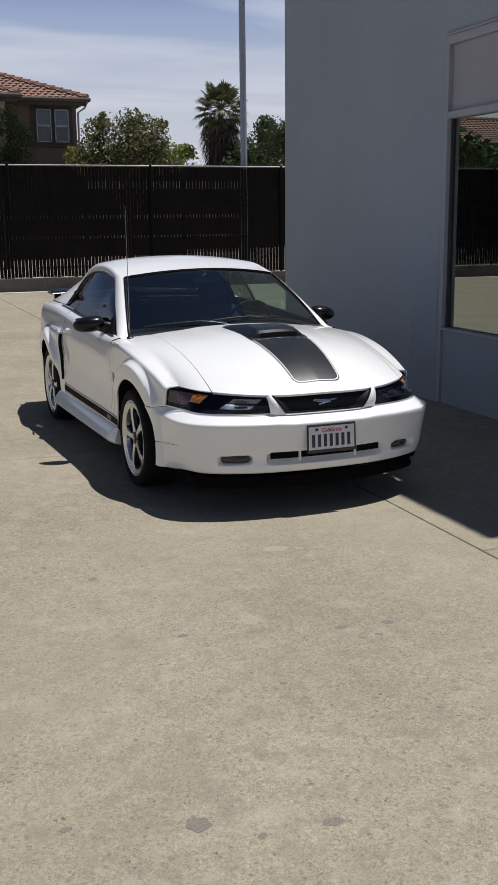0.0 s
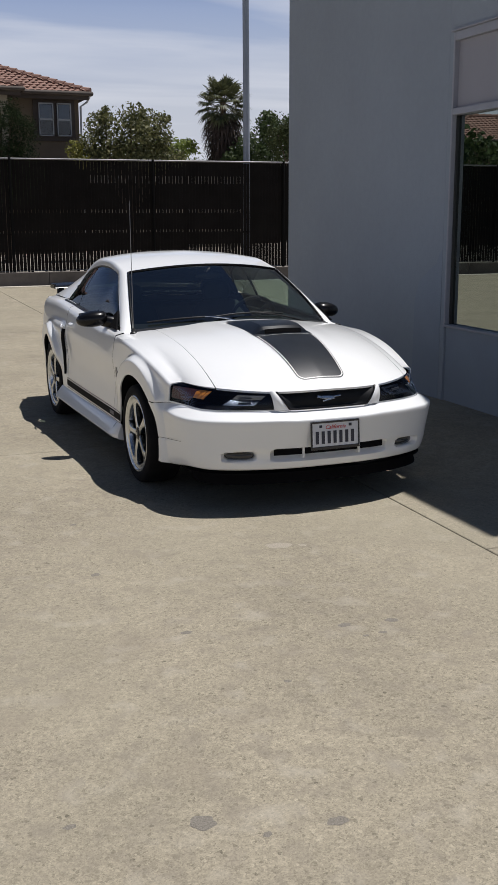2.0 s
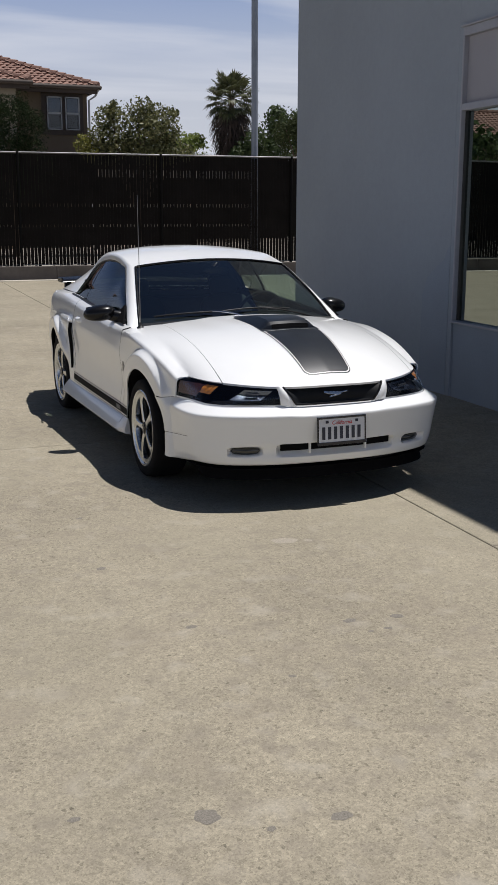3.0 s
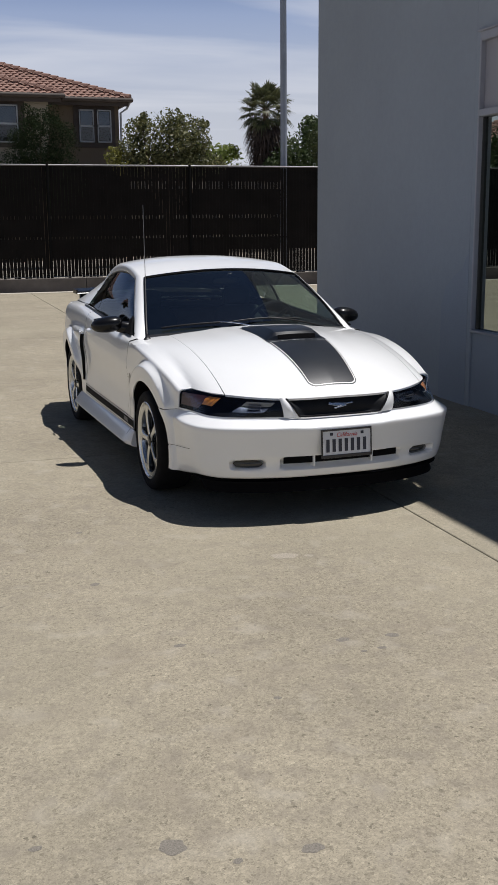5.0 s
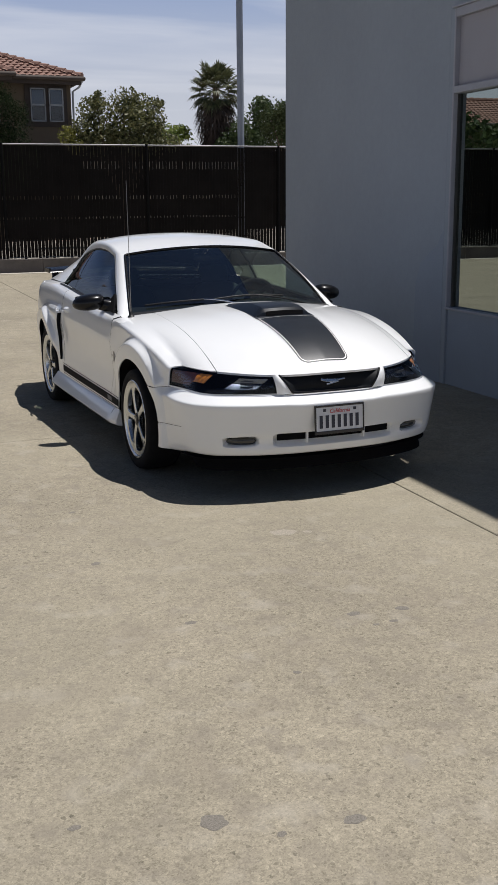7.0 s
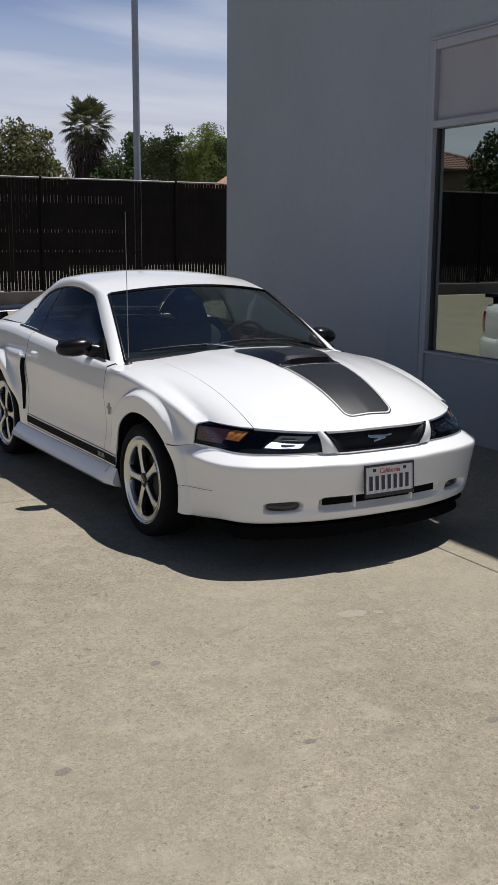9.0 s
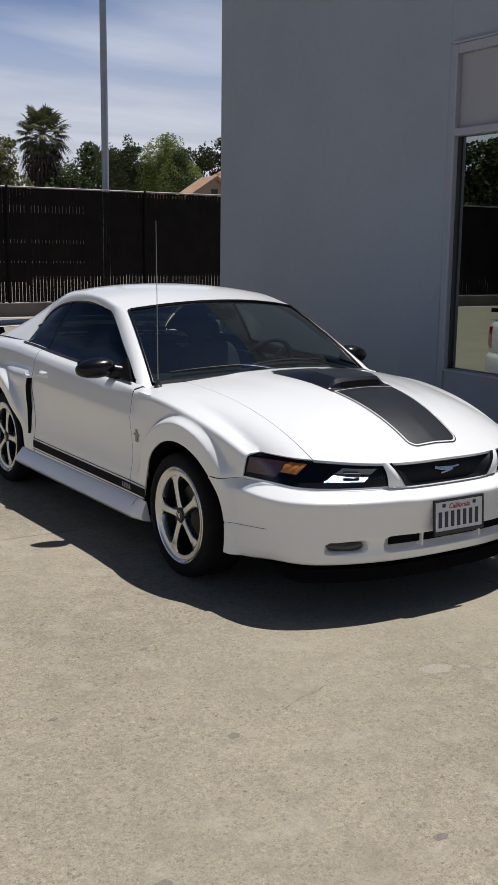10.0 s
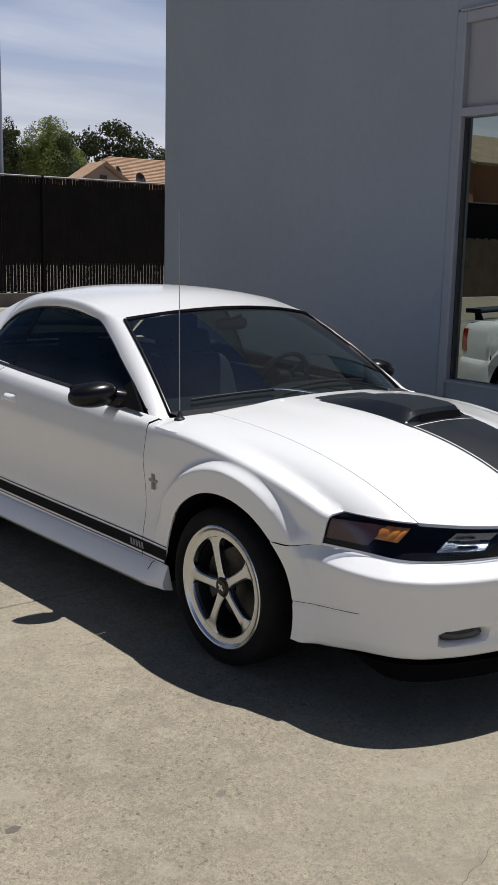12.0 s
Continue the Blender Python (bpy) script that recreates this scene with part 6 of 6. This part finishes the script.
lettering.transform(plate_m @ Matrix.Translation((0.0, -0.0052, 0.036)) @ Matrix.Rotation(radians(90), 4, "X"))
lettering.materials.clear()
lettering.materials.append(REDINK)
state = new("state_name", lettering)
state.parent = plate
tagged(state, "red slanted lettering")
for x in (-0.105, 0.088):
    part("sticker", boxm((x, -0.0062, 0.045), (x + 0.018, -0.003, 0.061), plate_m), INK, plate)

# aerial
cpart("aerial", tubem([(-0.714, 0.478, 0.905), (-0.712, 0.50, 1.76)], 0.0027, 6, 0.0014), PEWTER, car, "thin whip aerial")
bm = bmesh.new()
add_spin(bm, [(0.0, 0.024), (0.008, 0.023), (0.016, 0.014), (0.034, 0.008), (0.04, 0.0045)], 16, "z", (-0.714, 0.478, 0.893))
cpart("aerial_base", bm, PLASTIC, car, "black rubber aerial base", smooth=40)

# wipers
for blade, pivot, meet, mat in ((((-0.86, 0.075), (-0.60, 0.092), (-0.34, 0.088)), (0.02, -0.012), 1.0, CHROME), (((-0.25, 0.080), (0.08, 0.140), (0.48, 0.100)), (0.72, -0.015), 0.55, PLASTIC)):
    along = lambda k: tuple(mix(mix(a, b, k), mix(b, c, k), k) for a, b, c in zip(*blade))
    w = cpart("wiper", tubem([ws_pt(*along(k), 0.018) for k in lin(0, 1, 12)], 0.0065, 6), PLASTIC, car, "black windscreen wiper", smooth=60)
    end = along(meet)
    arm = [ws_pt(mix(pivot[0], end[0], k), mix(pivot[1], end[1], k), 0.012 + 0.018 * math.sin(math.pi * 0.8 * k)) for k in lin(0, 1, 8)]
    cpart("wiper_arm", tubem(arm, 0.006, 6, 0.004), mat, w, smooth=60)
    cpart("wiper_pivot", add_spin(bmesh.new(), [(-0.01, 0.013), (0.012, 0.012), (0.018, 0.0)], 14, "z", ws_pt(*pivot, 0.006)), PLASTIC, w, smooth=40)


# ---- wheels ----
def build_wheel(place):
    """A road wheel turned about x, its outer face towards -x."""
    wheel = new("wheel")
    wheel.parent = car
    wheel.location = place
    tyre = [(0.095, 0.242), (0.112, 0.256), (0.118, 0.275), (0.112, 0.305), (0.100, 0.317), (0.06, 0.3245), (0, 0.3255), (-0.06, 0.3245), (-0.100, 0.317), (-0.112, 0.305), (-0.118, 0.275), (-0.112, 0.258), (-0.095, 0.246)]
    part("tyre", add_spin(bmesh.new(), tyre, 56), RUBBER, wheel, "black low-profile tyre", smooth=40)
    rim = [(-0.098, 0.252), (-0.109, 0.252), (-0.112, 0.247), (-0.110, 0.240), (-0.103, 0.234), (-0.100, 0.226), (-0.099, 0.206), (-0.090, 0.2015), (-0.045, 0.200), (0.09, 0.205), (0.098, 0.24)]
    rm = part("rim", add_spin(bmesh.new(), rim, 64), ALLOY, wheel, "polished alloy rim", smooth=35)
    part("barrel", add_spin(bmesh.new(), [(-0.070, 0.1990), (0.0, 0.198), (0.05, 0.198)], 48), ALLOYGREY, rm, smooth=40)
    for k in range(5):
        a = radians(74 + 72 * k)
        rs = [0.036, 0.06, 0.10, 0.138, 0.165, 0.183, 0.196, 0.208]
        hw = [0.024, 0.0185, 0.0180, 0.0195, 0.0225, 0.028, 0.037, 0.056]
        dp = [-0.096, -0.099, -0.101, -0.102, -0.102, -0.101, -0.100, -0.1002]
        bm = bmesh.new()
        rows = []
        for r, h, d in zip(rs, hw, dp):
            row = []
            for w, dd in ((-1.0, 0.030), (-1.0, 0.004), (-0.72, 0.0), (0.72, 0.0), (1.0, 0.004), (1.0, 0.030)):
                t = w * h
                rr = math.sqrt(max(0.0, r * r - t * t)) if r > 0.175 else r
                row.append(bm.verts.new((d + dd, rr * math.cos(a) - t * math.sin(a), rr * math.sin(a) + t * math.cos(a))))
            rows.append(row)
        for A, B in zip(rows, rows[1:]):
            for j in range(5):
                bm.faces.new((A[j], B[j], B[j + 1], A[j + 1]))
        part("spoke", bm, ALLOY, wheel, smooth=30)
    cap = part("hub_cap", add_spin(bmesh.new(), [(-0.060, 0.044), (-0.095, 0.043), (-0.098, 0.039), (-0.100, 0.030), (-0.101, 0.0)], 32), GLOSSBLACK, wheel, smooth=35)
    part("cap_badge", add_spin(bmesh.new(), [(-0.0995, 0.032), (-0.1030, 0.030), (-0.1035, 0.0)], 28), GLOSSBLACK, cap, "black centre badge", smooth=35)
    part("cap_mark", boxm((-0.1055, -0.018, -0.005), (-0.1030, 0.018, 0.005), Matrix.Rotation(radians(35), 4, "X")), ALLOY, cap)
    part("cap_mark", boxm((-0.1053, -0.014, -0.003), (-0.1032, 0.014, 0.003), Matrix.Rotation(radians(-48), 4, "X")), ALLOY, cap)
    part("brake_disc", add_spin(bmesh.new(), [(-0.012, 0.0), (-0.012, 0.148), (0.010, 0.148), (0.010, 0.0)], 40), STEEL, wheel, "worn steel brake disc", smooth=35)
    bm = bmesh.new()
    add_spin(bm, [(-0.040, 0.095), (-0.046, 0.10), (-0.046, 0.158), (-0.02, 0.166), (0.02, 0.166)], 10, "x", (0, 0, 0), radians(-35), radians(35))
    part("caliper", bm, STEEL, wheel, "grey brake caliper", smooth=30)
    part("backing", add_spin(bmesh.new(), [(0.03, 0.0), (0.03, 0.199)], 32), DARK, wheel)
    return wheel


wheel_a = build_wheel((-0.797, 0.0, 0.3235))
for x, y, turn in ((-0.803, 2.573, 0), (0.797, 0.0, 180), (0.803, 2.573, 180)):
    copy_thing(wheel_a, Matrix.Translation((x, y, 0.3235)) @ Matrix.Rotation(radians(turn), 4, "Z") @ Matrix.Rotation(radians(31 if y > 1 else 0), 4, "X"))

# ---- inside the car ----
bm = sheet(bmesh.new(), lin(-1, 1, 16), lin(0, 1, 8), lambda u, k: (u * 0.66, mix(0.50, 0.98, k) - 0.08 * (1 - u * u) * (1 - k), 0.885 + 0.035 * math.sin(math.pi * k * 0.8) + (0.03 * sst(0.15, 0.3, u) * sst(0.95, 0.7, u)) * k - 0.10 * sst(0.86, 1.0, k)))
cpart("dashboard", bm, DASH, car, smooth=50, thick=0.03)
cpart("dash_face", boxm((-0.66, 0.93, 0.55), (0.66, 0.98, 0.84)), DASH, car, bevel=0.02)
# steering wheel on the far side of the cabin
sw = new("steering_wheel")
sw.parent = car
sw.matrix_basis = Matrix.Translation((0.385, 1.13, 0.93)) @ Matrix.Rotation(radians(-66), 4, "X")
part("wheel_ring", add_spin(bmesh.new(), [(0.014 * math.cos(a), 0.178 + 0.015 * math.sin(a)) for a in lin(0, 2 * math.pi, 8)], 36, "z"), DASH, sw, smooth=60)
bm = bmesh.new()
bmesh.ops.create_uvsphere(bm, u_segments=16, v_segments=10, radius=1, matrix=Matrix.Diagonal((0.075, 0.065, 0.035, 1)))
part("wheel_hub", bm, DASH, sw, smooth=60)
for a in (0, 180, 225, 315):
    part("wheel_spoke", boxm((0.05, -0.016, -0.008), (0.175, 0.016, 0.008), Matrix.Rotation(radians(a), 4, "Z")), DASH, sw, bevel=0.005)


def loaf(size, power=0.45, seg=18):
    """A soft upholstered block."""
    bm = bmesh.new()
    bmesh.ops.create_uvsphere(bm, u_segments=seg, v_segments=12, radius=1)
    for v in bm.verts:
        v.co = Vector([math.copysign(abs(c) ** power, c) * s for c, s in zip(v.co, size)])
    return bm


for x in (-0.39, 0.39):
    st = new("front_seat")
    st.parent = car
    st.location = (x, 1.52, 0.42)
    part("cushion", loaf((0.24, 0.26, 0.09)), FABRIC, st, "dark cloth seat cushion", smooth=60)
    b = part("backrest", loaf((0.235, 0.075, 0.31)), FABRIC, st, "dark cloth backrest", smooth=60)
    b.matrix_basis = Matrix.Translation((0, 0.31, 0.30)) @ Matrix.Rotation(radians(-20), 4, "X")
    h = part("headrest", loaf((0.12, 0.05, 0.075)), FABRIC, st, smooth=60)
    h.matrix_basis = Matrix.Translation((0, 0.45, 0.66)) @ Matrix.Rotation(radians(-14), 4, "X")
rear_seat = part("rear_seat", loaf((0.55, 0.10, 0.26)), FABRIC, car, "dark rear bench backrest", smooth=60)
rear_seat.matrix_basis = Matrix.Translation((0, 2.46, 0.72)) @ Matrix.Rotation(radians(-24), 4, "X")
cpart("parcel_shelf", boxm((-0.62, 2.45, 0.925), (0.62, 3.0, 0.95)), DASH, car, bevel=0.008)
cpart("cabin_floor", boxm((-0.68, 0.60, 0.25), (0.68, 2.5, 0.29)), DASH, car)
for x in (-0.70, 0.70):
    cpart("door_card", boxm((x - 0.03, 0.75, 0.35), (x + 0.03, 2.35, 0.90)), DASH, car, bevel=0.01)
mir = part("rear_view_mirror", loaf((0.115, 0.02, 0.033), 0.6), GLOSSBLACK, car, "black interior mirror", smooth=60)
mir.matrix_basis = Matrix.Translation((0.02, 1.12, 1.262)) @ Matrix.Rotation(radians(8), 4, "Z")
part("mirror_stem", tubem([(0.02, 1.13, 1.28), (0.02, 1.04, 1.31)], 0.009, 6), GLOSSBLACK, mir).matrix_parent_inverse = mir.matrix_basis.inverted()
